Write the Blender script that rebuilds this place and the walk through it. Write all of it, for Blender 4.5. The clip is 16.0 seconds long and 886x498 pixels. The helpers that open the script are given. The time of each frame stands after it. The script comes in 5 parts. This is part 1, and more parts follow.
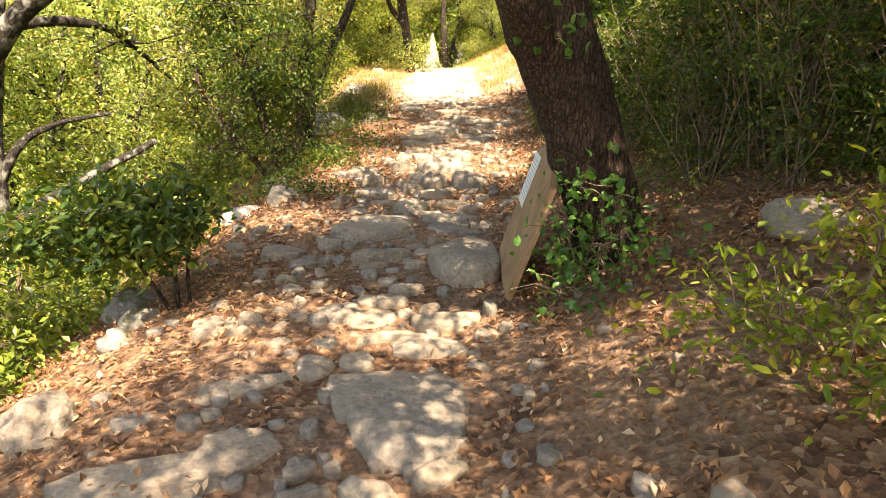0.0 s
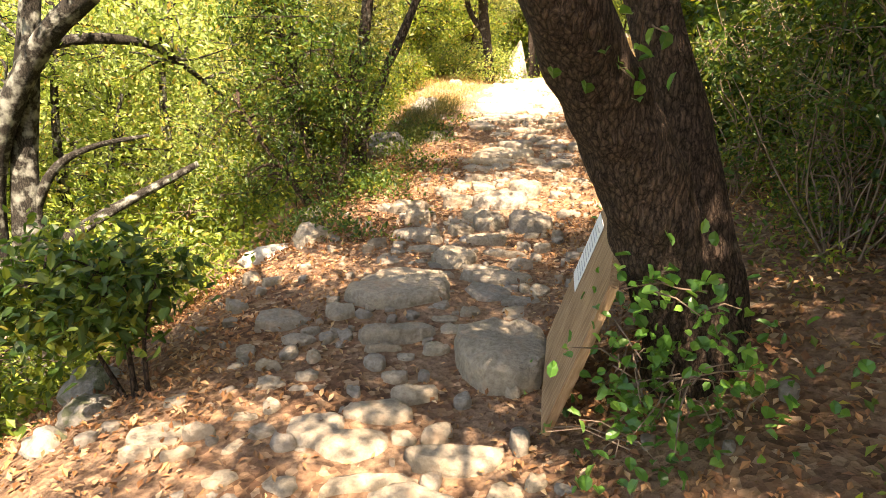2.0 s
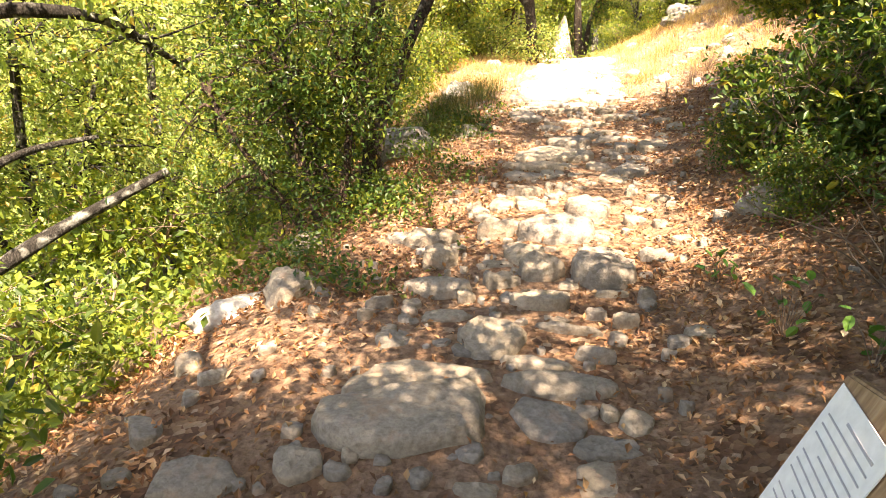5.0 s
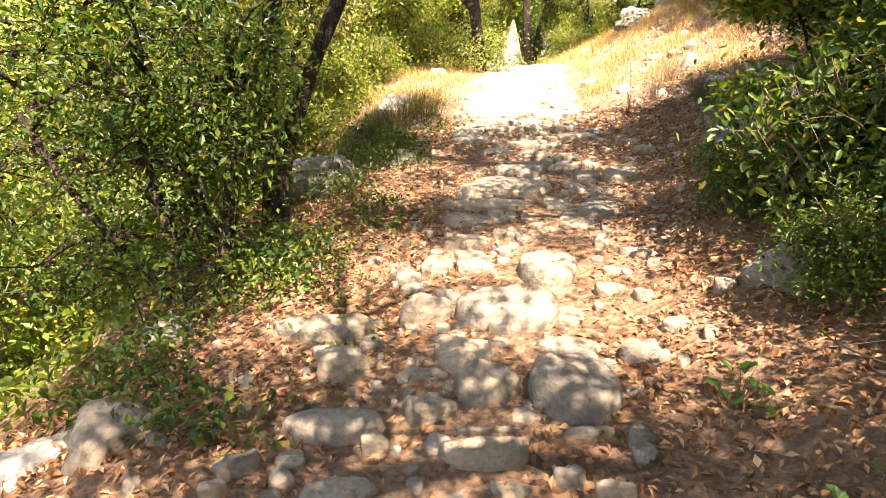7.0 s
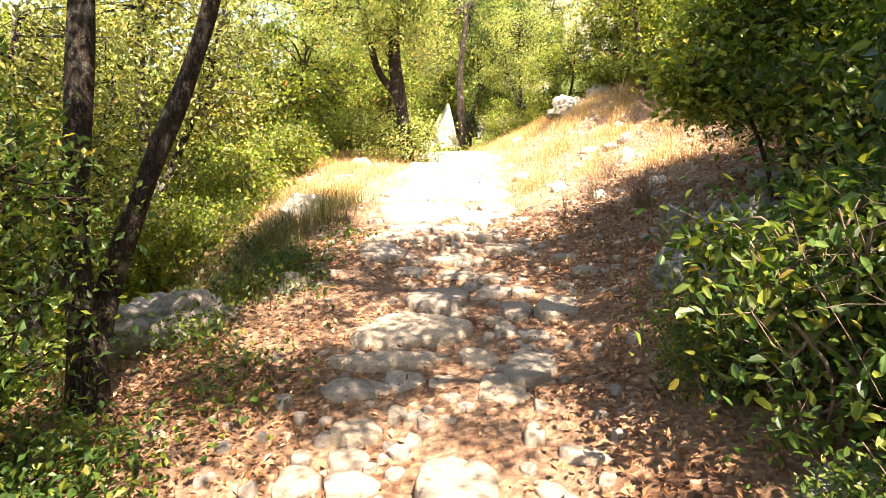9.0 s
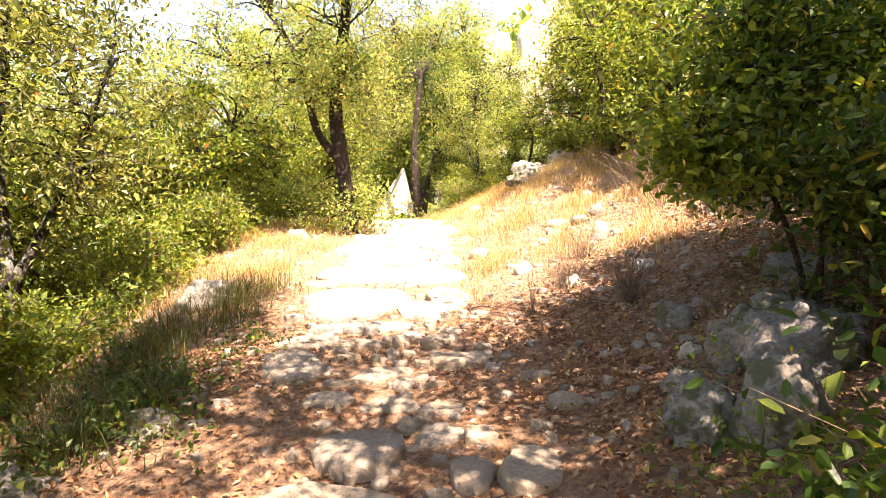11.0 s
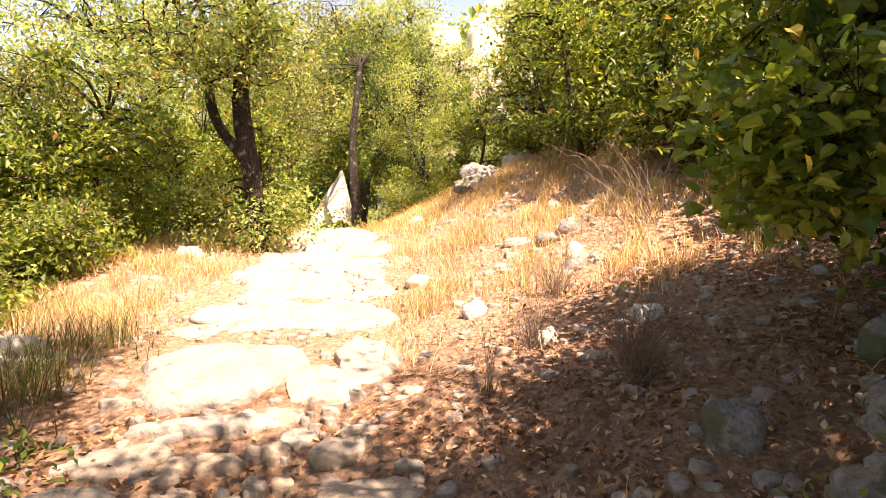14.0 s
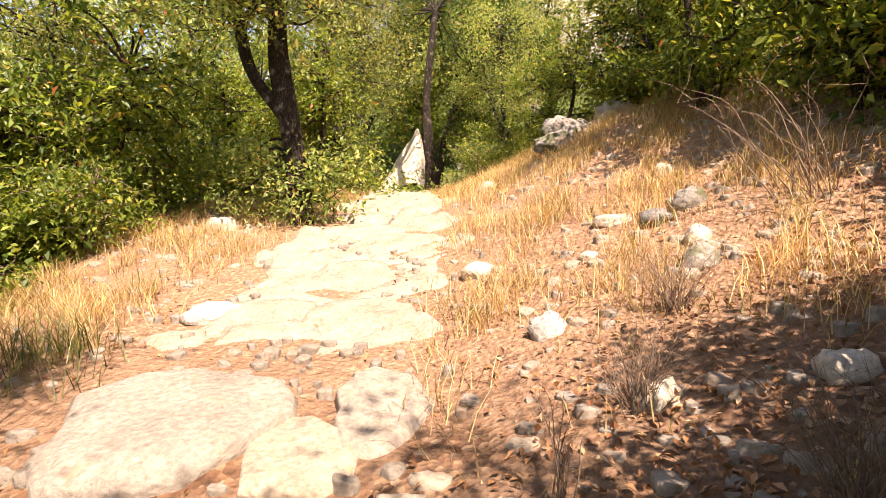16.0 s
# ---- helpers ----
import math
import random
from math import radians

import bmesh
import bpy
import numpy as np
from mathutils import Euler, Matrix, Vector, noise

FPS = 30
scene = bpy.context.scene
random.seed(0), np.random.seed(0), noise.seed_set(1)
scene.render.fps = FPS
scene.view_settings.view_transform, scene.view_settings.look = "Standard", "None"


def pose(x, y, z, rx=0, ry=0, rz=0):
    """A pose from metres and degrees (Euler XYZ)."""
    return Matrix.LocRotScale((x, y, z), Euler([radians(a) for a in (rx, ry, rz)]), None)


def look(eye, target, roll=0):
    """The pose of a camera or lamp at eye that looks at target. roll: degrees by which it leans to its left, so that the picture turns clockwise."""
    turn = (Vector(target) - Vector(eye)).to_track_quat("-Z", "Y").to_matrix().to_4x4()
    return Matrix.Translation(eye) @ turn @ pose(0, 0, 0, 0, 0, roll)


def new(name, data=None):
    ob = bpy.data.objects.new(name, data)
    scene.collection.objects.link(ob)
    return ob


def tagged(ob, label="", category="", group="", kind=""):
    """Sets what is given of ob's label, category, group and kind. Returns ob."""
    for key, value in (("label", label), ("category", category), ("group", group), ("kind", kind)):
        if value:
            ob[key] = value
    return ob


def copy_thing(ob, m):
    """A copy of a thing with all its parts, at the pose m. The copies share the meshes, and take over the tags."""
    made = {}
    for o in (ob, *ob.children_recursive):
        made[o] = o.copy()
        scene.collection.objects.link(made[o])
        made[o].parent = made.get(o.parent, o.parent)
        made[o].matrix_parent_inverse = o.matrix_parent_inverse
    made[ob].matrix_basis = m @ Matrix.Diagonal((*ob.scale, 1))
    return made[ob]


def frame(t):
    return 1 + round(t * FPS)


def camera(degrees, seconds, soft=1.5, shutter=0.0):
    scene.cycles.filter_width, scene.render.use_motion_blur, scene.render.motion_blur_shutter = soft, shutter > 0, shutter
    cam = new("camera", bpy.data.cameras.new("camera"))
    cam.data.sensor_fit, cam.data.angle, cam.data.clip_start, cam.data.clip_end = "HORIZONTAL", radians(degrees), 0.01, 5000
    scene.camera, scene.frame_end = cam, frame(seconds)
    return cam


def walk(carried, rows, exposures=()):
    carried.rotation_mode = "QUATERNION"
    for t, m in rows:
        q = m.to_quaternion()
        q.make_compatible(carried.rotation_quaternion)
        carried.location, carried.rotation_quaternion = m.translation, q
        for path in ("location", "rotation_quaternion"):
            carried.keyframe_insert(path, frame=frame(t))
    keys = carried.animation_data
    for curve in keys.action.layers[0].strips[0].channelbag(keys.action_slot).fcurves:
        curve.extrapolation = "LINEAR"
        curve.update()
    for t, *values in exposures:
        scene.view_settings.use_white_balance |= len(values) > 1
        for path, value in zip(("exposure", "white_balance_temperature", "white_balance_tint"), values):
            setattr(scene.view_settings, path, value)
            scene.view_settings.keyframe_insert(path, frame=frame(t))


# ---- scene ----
# ---- camera ----
cam = camera(73.7, 16.0, soft=0.6)
METRES, EYE, TILT, LEAN, TURN = 9.4, 1.55, -14.5, -0.4, 0.0
EXPOSURES = [(0.0, 2.45, 8500, 19), (1.0, 2.4, 8500, 18), (3.5, 2.8, 8700, 21), (6.0, 2.6, 8000, 20), (8.0, 2.42, 7700, 21), (9.5, 2.65, 7500, 22), (12.0, 2.35, 8200, 32), (13.5, 2.2, 8200, 33), (16.0, 1.62, 7800, 28)]
ROWS = [
    (0.0, 0.0, 0.0, 0.0, 0.0, 0.0, -0.0),
    (0.5, 0.0176, 0.0259, 0.0123, 2.56, 0.79, -0.62),
    (1.0, 0.0262, 0.0478, 0.0234, 4.2, 1.24, -1.09),
    (1.5, 0.0294, 0.0722, 0.0327, 5.94, 0.89, -1.61),
    (2.0, 0.029, 0.0975, 0.0419, 8.4, 0.37, -2.24),
    (2.5, 0.0273, 0.1214, 0.0505, 10.66, -0.19, -2.81),
    (3.0, 0.0235, 0.1439, 0.0565, 11.5, -0.55, -3.0),
    (3.5, 0.0178, 0.1662, 0.0646, 11.89, -1.11, -3.03),
    (6.0, 0.0025, 0.3125, 0.1102, 11.34, -1.61, -2.35),
    (6.5, 0.0054, 0.3396, 0.1239, 9.37, -1.41, -1.78),
    (7.0, 0.0045, 0.3708, 0.1333, 7.6, -1.08, -1.27),
    (7.5, 0.0076, 0.4019, 0.143, 6.58, 0.13, -0.87),
    (8.0, 0.0215, 0.4292, 0.1612, 5.94, 1.55, -0.64),
    (8.5, 0.0269, 0.454, 0.1749, 4.36, 3.61, -0.33),
    (9.0, 0.0262, 0.4848, 0.1921, 2.48, 5.88, 0.03),
    (9.5, 0.0273, 0.5141, 0.2068, 1.42, 8.04, 0.35),
    (12.0, 0.0542, 0.671, 0.2641, -2.98, 13.28, 1.36),
    (12.5, 0.0583, 0.6954, 0.2769, -3.99, 13.82, 1.58),
    (13.0, 0.0562, 0.7208, 0.2863, -5.32, 13.63, 1.8),
    (13.5, 0.0585, 0.7461, 0.2955, -5.84, 12.97, 1.95),
    (14.0, 0.0684, 0.7792, 0.2995, -5.91, 12.01, 1.97),
    (14.5, 0.0764, 0.8092, 0.3056, -4.81, 10.7, 1.7),
    (15.0, 0.0842, 0.8485, 0.3188, -3.4, 9.57, 1.3),
    (15.5, 0.0901, 0.8767, 0.3363, -0.64, 8.47, 0.65),
    (16.0, 0.0988, 0.9121, 0.3434, 2.32, 8.2, -0.2),
]
walk(cam, [(t, pose(0, 0, EYE, TILT, LEAN, TURN) @ pose(METRES * x, METRES * y, METRES * z, 90 + pitch, roll, yaw)) for t, x, y, z, yaw, pitch, roll in ROWS],
     exposures=EXPOSURES)

# ---- sun and sky ----
SUN_TO = Vector((0.32, -0.62, 1.02)).normalized()
world = bpy.data.worlds.new("sky")
scene.world = world
world.use_nodes = True
sky = world.node_tree.nodes.new("ShaderNodeTexSky")
sky.sky_type, sky.sun_disc = "NISHITA", False
sky.sun_elevation = math.asin(SUN_TO.z)
sky.sun_rotation = math.atan2(SUN_TO.x, SUN_TO.y)
world.node_tree.links.new(sky.outputs[0], world.node_tree.nodes["Background"].inputs[0])
world.node_tree.nodes["Background"].inputs[1].default_value = 0.095
sun = new("sun", bpy.data.lights.new("sun", "SUN"))
sun.data.energy, sun.data.angle, sun.data.color = 5.0, radians(0.53), (1.0, 0.95, 0.86)
sun.matrix_world = look(SUN_TO * 40, (0, 0, 0))


# ---- materials ----
def material(name, rough=0.8, spec=0.3):
    m = bpy.data.materials.new(name)
    m.use_nodes = True
    n, l = m.node_tree.nodes, m.node_tree.links
    b = n["Principled BSDF"]
    b.inputs["Roughness"].default_value = rough
    b.inputs["Specular IOR Level"].default_value = spec
    return m, n, l, b


def noise_node(n, l, scale, detail=4, coord=None, rough=0.55):
    t = n.new("ShaderNodeTexNoise")
    t.inputs["Scale"].default_value, t.inputs["Detail"].default_value = scale, detail
    t.inputs["Roughness"].default_value = rough
    if coord is not None:
        l.new(coord, t.inputs["Vector"])
    return t.outputs["Fac"]


def ramp(n, l, fac, stops):
    r = n.new("ShaderNodeValToRGB")
    e = r.color_ramp.elements
    while len(e) < len(stops):
        e.new(0.5)
    for k, (p, c) in zip(e, stops):
        k.position, k.color = p, (*c, 1)
    l.new(fac, r.inputs[0])
    return r.outputs[0]


def mix(n, l, fac, a, b, mode="MIX"):
    m = n.new("ShaderNodeMix")
    m.data_type, m.blend_type = "RGBA", mode
    for value, key in ((fac, 0), (a, 6), (b, 7)):
        if isinstance(value, (int, float)):
            m.inputs[key].default_value = value
        elif isinstance(value, tuple):
            m.inputs[key].default_value = (*value, 1)
        else:
            l.new(value, m.inputs[key])
    return m.outputs[2]


def bump(n, l, b, height, strength, distance=0.02):
    k = n.new("ShaderNodeBump")
    k.inputs["Strength"].default_value, k.inputs["Distance"].default_value = strength, distance
    l.new(height, k.inputs["Height"])
    if b is not None:
        l.new(k.outputs[0], b.inputs["Normal"])
    return k.outputs[0]


def world_place(n):
    return n.new("ShaderNodeNewGeometry").outputs["Position"]


def leaf_material(name, stops, see_through=0.4, rough=0.45):
    """Leaves that let light through, each with a colour of its own."""
    m, n, l, b = material(name, rough, 0.4)
    geo = n.new("ShaderNodeNewGeometry")
    c = ramp(n, l, geo.outputs["Random Per Island"], stops)
    big = noise_node(n, l, 1.3, 2, geo.outputs["Position"])
    c = mix(n, l, 1.0, c, ramp(n, l, big, [(0.3, (0.65, 0.7, 0.6)), (0.7, (1.25, 1.2, 1.1))]), "MULTIPLY")
    l.new(c, b.inputs["Base Color"])
    t = n.new("ShaderNodeBsdfTranslucent")
    l.new(mix(n, l, 1.0, c, (1.5, 1.42, 0.75), "MULTIPLY"), t.inputs["Color"])
    s = n.new("ShaderNodeMixShader")
    s.inputs[0].default_value = see_through
    l.new(b.outputs[0], s.inputs[1])
    l.new(t.outputs[0], s.inputs[2])
    l.new(s.outputs[0], n["Material Output"].inputs[0])
    return m


LEAF_DARK = leaf_material("holm_oak_leaf", [(0, (0.026, 0.06, 0.013)), (0.5, (0.062, 0.125, 0.024)), (0.96, (0.17, 0.2, 0.03)), (1, (0.3, 0.22, 0.05))])
LEAF_BRIGHT = leaf_material("oak_leaf", [(0, (0.11, 0.165, 0.045)), (0.5, (0.285, 0.375, 0.12)), (0.86, (0.45, 0.5, 0.2)), (1, (0.54, 0.35, 0.13))], 0.52)
LEAF_OLIVE = leaf_material("olive_green_leaf", [(0, (0.075, 0.1, 0.03)), (0.6, (0.2, 0.225, 0.07)), (1, (0.38, 0.35, 0.13))], 0.45)
LEAF_MID = leaf_material("fresh_green_leaf", [(0, (0.055, 0.1, 0.018)), (0.5, (0.15, 0.215, 0.038)), (0.95, (0.3, 0.34, 0.06)), (1, (0.4, 0.28, 0.06))], 0.45)
LEAF_LIME = leaf_material("lime_green_leaf", [(0, (0.1, 0.17, 0.015)), (0.5, (0.22, 0.3, 0.025)), (0.9, (0.4, 0.4, 0.05)), (1, (0.5, 0.33, 0.06))], 0.5)
LEAF_RUST = leaf_material("rust_leaf", [(0, (0.3, 0.1, 0.03)), (1, (0.4, 0.2, 0.06))], 0.45)
LEAF_IVY = leaf_material("ivy_leaf", [(0, (0.04, 0.12, 0.025)), (0.7, (0.09, 0.22, 0.04)), (1, (0.16, 0.3, 0.06))], 0.3, 0.3)
LITTER = leaf_material("dead_leaf", [(0, (0.10, 0.048, 0.026)), (0.35, (0.25, 0.11, 0.05)), (0.7, (0.36, 0.18, 0.085)), (0.92, (0.46, 0.28, 0.16)), (1, (0.55, 0.42, 0.3))], 0.12, 0.65)
STRAW = leaf_material("dry_grass", [(0, (0.24, 0.12, 0.06)), (0.45, (0.45, 0.29, 0.145)), (0.85, (0.66, 0.52, 0.3)), (1, (0.36, 0.34, 0.11))], 0.3, 0.6)
GRASS = leaf_material("green_grass", [(0, (0.045, 0.07, 0.016)), (0.6, (0.1, 0.12, 0.03)), (1, (0.28, 0.2, 0.07))], 0.35, 0.5)


def bark_material(name, dark, light, lichen, amount):
    m, n, l, b = material(name, 0.9, 0.15)
    at = n.new("ShaderNodeTexCoord").outputs["Object"]
    stretch = n.new("ShaderNodeMapping")
    stretch.inputs["Scale"].default_value = (1, 1, 0.24)
    l.new(at, stretch.inputs[0])
    curl = n.new("ShaderNodeTexNoise")
    curl.inputs["Scale"].default_value, curl.inputs["Detail"].default_value = 26, 5
    l.new(at, curl.inputs["Vector"])
    warp = mix(n, l, 0.03, stretch.outputs[0], curl.outputs["Color"])
    plates = []
    for scale, width in ((64, 0.5), (150, 0.45)):
        v = n.new("ShaderNodeTexVoronoi")
        v.feature = "DISTANCE_TO_EDGE"
        v.inputs["Scale"].default_value = scale
        l.new(warp, v.inputs["Vector"])
        plates.append(ramp(n, l, v.outputs["Distance"], [(0.0, (0, 0, 0)), (width, (1, 1, 1))]))
    dome = n.new("ShaderNodeTexVoronoi")
    dome.inputs["Scale"].default_value = 64
    l.new(warp, dome.inputs["Vector"])
    lumps = ramp(n, l, dome.outputs["Distance"], [(0.1, (1, 1, 1)), (0.75, (0, 0, 0))])
    crack = mix(n, l, 0.35, mix(n, l, 0.3, plates[0], lumps), plates[1])
    grain = noise_node(n, l, 45, 8, at, 0.78)
    c = mix(n, l, grain, dark, light)
    c = mix(n, l, crack, tuple(0.15 * k for k in dark), c)
    spots = ramp(n, l, noise_node(n, l, 9, 5, at), [(0.55 - amount, (0, 0, 0)), (0.72 - amount, (0.9, 0.9, 0.9))])
    c = mix(n, l, spots, c, lichen)
    l.new(c, b.inputs["Base Color"])
    bump(n, l, b, mix(n, l, 0.45, crack, grain), 1.0, 0.034)
    return m


BARK = bark_material("oak_bark", (0.06, 0.038, 0.027), (0.34, 0.235, 0.17), (0.24, 0.2, 0.15), -0.12)
BARK_LICHEN = bark_material("lichen_bark", (0.05, 0.042, 0.035), (0.17, 0.15, 0.12), (0.33, 0.33, 0.28), 0.05)
BARK_PALE = bark_material("pale_bark", (0.07, 0.052, 0.04), (0.2, 0.155, 0.12), (0.27, 0.25, 0.2), -0.02)
TWIG, _n, _l, _b = material("dry_twig", 0.85, 0.2)
_l.new(ramp(_n, _l, noise_node(_n, _l, 12), [(0.3, (0.09, 0.062, 0.045)), (0.7, (0.29, 0.21, 0.15))]), _b.inputs["Base Color"])


def stone_material(name, low, mid, high, moss=0.0):
    m, n, l, b = material(name, 0.88, 0.25)
    at = world_place(n)
    rnd = n.new("ShaderNodeObjectInfo").outputs["Random"]
    fine, broad = noise_node(n, l, 38, 8, at, 0.7), noise_node(n, l, 4.5, 5, at)
    c = ramp(n, l, fine, [(0.25, low), (0.5, mid), (0.75, high)])
    c = mix(n, l, 1.0, c, ramp(n, l, broad, [(0.3, (0.72, 0.7, 0.66)), (0.7, (1.12, 1.1, 1.06))]), "MULTIPLY")
    c = mix(n, l, 1.0, c, ramp(n, l, rnd, [(0, (0.82, 0.82, 0.84)), (0.5, (1, 0.97, 0.92)), (1, (1.12, 1.05, 0.95))]), "MULTIPLY")
    dust = ramp(n, l, noise_node(n, l, 9, 6, at), [(0.56, (0, 0, 0)), (0.7, (0.6, 0.6, 0.6))])
    c = mix(n, l, dust, c, (0.33, 0.21, 0.13))
    if moss:
        green = ramp(n, l, noise_node(n, l, 6, 6, at), [(0.66 - moss, (0, 0, 0)), (0.72 - moss, (0.85, 0.85, 0.85))])
        c = mix(n, l, green, c, (0.09, 0.1, 0.045))
    l.new(c, b.inputs["Base Color"])
    pits = n.new("ShaderNodeTexVoronoi")
    pits.inputs["Scale"].default_value = 26
    l.new(at, pits.inputs["Vector"])
    h = mix(n, l, 0.5, fine, noise_node(n, l, 12, 8, at, 0.65))
    h = mix(n, l, 0.25, h, pits.outputs["Distance"])
    bump(n, l, b, h, 0.9, 0.035)
    return m


STONE = stone_material("path_limestone", (0.17, 0.145, 0.115), (0.29, 0.255, 0.21), (0.41, 0.37, 0.31))
# the path limestone again, lightened to put sunlight into its colour
SUNLIT_STONE = stone_material("sunlit_limestone", (0.19, 0.165, 0.135), (0.33, 0.295, 0.25), (0.45, 0.415, 0.365))
ROCK = stone_material("weathered_limestone", (0.1, 0.097, 0.09), (0.25, 0.244, 0.23), (0.4, 0.39, 0.37), 0.14)
WHITE_ROCK = stone_material("bare_white_limestone", (0.28, 0.265, 0.24), (0.52, 0.5, 0.45), (0.68, 0.66, 0.6))


def ground_material():
    m, n, l, b = material("earth_and_litter", 0.95, 0.1)
    at = world_place(n)
    cells = n.new("ShaderNodeTexVoronoi")
    cells.inputs["Scale"].default_value = 32
    l.new(at, cells.inputs["Vector"])
    sep = n.new("ShaderNodeSeparateColor")
    l.new(cells.outputs["Color"], sep.inputs[0])
    leafy = ramp(n, l, sep.outputs[0], [(0, (0.09, 0.05, 0.03)), (0.5, (0.2, 0.105, 0.06)), (0.85, (0.3, 0.18, 0.1)), (1, (0.42, 0.3, 0.2))])
    soil = ramp(n, l, noise_node(n, l, 30, 8, at, 0.7), [(0.3, (0.12, 0.07, 0.045)), (0.6, (0.3, 0.19, 0.12)), (0.8, (0.42, 0.31, 0.22))])
    c = mix(n, l, ramp(n, l, noise_node(n, l, 2.5, 6, at), [(0.42, (0, 0, 0)), (0.58, (1, 1, 1))]), soil, leafy)
    dry = n.new("ShaderNodeAttribute")
    dry.attribute_name = "dry"
    straw = ramp(n, l, noise_node(n, l, 24, 8, at, 0.75), [(0.3, (0.16, 0.085, 0.052)), (0.5, (0.3, 0.18, 0.11)), (0.62, (0.42, 0.29, 0.19)), (0.8, (0.54, 0.43, 0.31))])
    c = mix(n, l, dry.outputs["Fac"], c, straw)
    far = n.new("ShaderNodeAttribute")
    far.attribute_name = "wooded"
    green = ramp(n, l, noise_node(n, l, 0.9, 10, at, 0.75), [(0.3, (0.03, 0.045, 0.014)), (0.55, (0.09, 0.12, 0.035)), (0.75, (0.2, 0.2, 0.08))])
    c = mix(n, l, far.outputs["Fac"], c, green)
    l.new(c, b.inputs["Base Color"])
    h = mix(n, l, 0.5, noise_node(n, l, 45, 8, at, 0.7), cells.outputs["Distance"])
    bump(n, l, b, h, 1.0, 0.04)
    return m


EARTH = ground_material()
PLANK, _n, _l, _b = material("weathered_plank", 0.75, 0.25)
_at = _n.new("ShaderNodeTexCoord").outputs["Object"]
_map = _n.new("ShaderNodeMapping")
_map.inputs["Scale"].default_value = (14, 14, 1.6)
_l.new(_at, _map.inputs[0])
_grain = noise_node(_n, _l, 5, 8, _map.outputs[0], 0.65)
_l.new(mix(_n, _l, 1.0, ramp(_n, _l, _grain, [(0.3, (0.2, 0.115, 0.06)), (0.55, (0.36, 0.23, 0.13)), (0.75, (0.48, 0.34, 0.21))]),
           ramp(_n, _l, noise_node(_n, _l, 5, 4, _at), [(0.35, (0.75, 0.72, 0.7)), (0.7, (1.1, 1.1, 1.1))]), "MULTIPLY"), _b.inputs["Base Color"])
bump(_n, _l, _b, _grain, 0.5, 0.01)
PAPER, _n, _l, _b = material("notice_paper", 0.55, 0.3)
_l.new(ramp(_n, _l, noise_node(_n, _l, 9), [(0.3, (0.62, 0.62, 0.6)), (0.7, (0.75, 0.75, 0.73))]), _b.inputs["Base Color"])
INK, _n, _l, _b = material("grey_ink", 0.7, 0.2)
_l.new(ramp(_n, _l, noise_node(_n, _l, 60), [(0.3, (0.28, 0.28, 0.3)), (0.7, (0.4, 0.4, 0.42))]), _b.inputs["Base Color"])

# ---- the lie of the land ----
def lerp_table(v, table):
    xs, ys = zip(*table)
    return np.interp(v, xs, ys)


def path_centre(y):
    return lerp_table(y, [(-4, 0.0), (0, -0.2), (3, -0.4), (5, -0.35), (6.5, 0.0), (8.5, 0.2), (10, 0.1),
                          (11.7, -0.1), (13.5, 0.0), (15, 0.1), (17.5, -0.05), (20, -0.25), (24, -0.7), (28, -2.0)])


def path_half(y):
    return lerp_table(y, [(-4, 1.0), (2, 0.9), (4, 0.75), (6.5, 0.65), (8.5, 0.75), (11.7, 0.85), (15, 0.7), (18, 0.6)])


def left_edge(y):
    return lerp_table(y, [(-4, -1.9), (0, -1.7), (3, -1.65), (5.5, -1.6), (7, -1.75), (8.5, -2.0), (10, -1.7),
                          (12, -2.1), (15, -2.6), (20, -3.0)])


def bank_foot(y):
    return lerp_table(y, [(0, 0.45), (3.5, 0.4), (5.5, 0.6), (8, 0.75), (9.5, 0.85), (11.5, 0.95), (13, 0.8), (16, 0.6)])


def land(x, y):
    """Height of the ground, without its small bumps."""
    x, y = np.asarray(x, float), np.asarray(y, float)
    z = lerp_table(y, [(-12, -1.5), (0, 0.02), (2, 0.25), (3, 0.37), (4.2, 0.5), (5.4, 0.61), (6.6, 0.76), (7.5, 0.89), (8.3, 1.01), (9.1, 1.14),
                       (10.4, 1.4), (11.1, 1.53), (11.7, 1.6), (13.1, 1.74), (14.8, 2.05), (16, 2.17), (18, 2.26), (21, 2.29), (24, 2.32)]) + 0.30 * np.clip(y - 26.5, 0, 45)
    right = np.log1p(np.exp(np.clip((x - bank_foot(y)) * 6, -30, 60))) / 6
    right = np.where(x > 10, x - bank_foot(y), right)
    z = z + lerp_table(y, [(0, 0.66), (3.5, 0.62), (5.5, 0.42), (8, 0.48), (9.5, 0.34), (11.5, 0.3), (13, 0.4), (16, 0.5)]) * np.minimum(right, 0.6)
    z = z + lerp_table(y, [(9, 0.3), (12, 0.33), (13, 0.42), (16, 0.5)]) * np.clip(right - 0.6, 0, 4.4) + 0.42 * np.clip(right - 5, 0, 55)
    drop = np.log1p(np.exp(np.clip((left_edge(y) - x) * 5, -30, 400))) / 5
    z = z - 0.62 * np.minimum(drop, 9) - 0.25 * np.clip(drop - 9, 0, 16) + 0.42 * np.clip(drop - 30, 0, 75)
    return z


def bumps(x, y):
    x, y = np.asarray(x, float), np.asarray(y, float)
    return (0.02 * np.sin(3.1 * x + 1.3 * y) * np.sin(2.3 * y - x) + 0.012 * np.sin(7.7 * x - 2.0 * y + 1) * np.sin(6.1 * y + 2 * x)
            + 0.007 * np.sin(17 * x + 5 * y) * np.sin(15 * y - 7 * x + 2))


def ground(x, y):
    return float(land(x, y) + bumps(x, y))


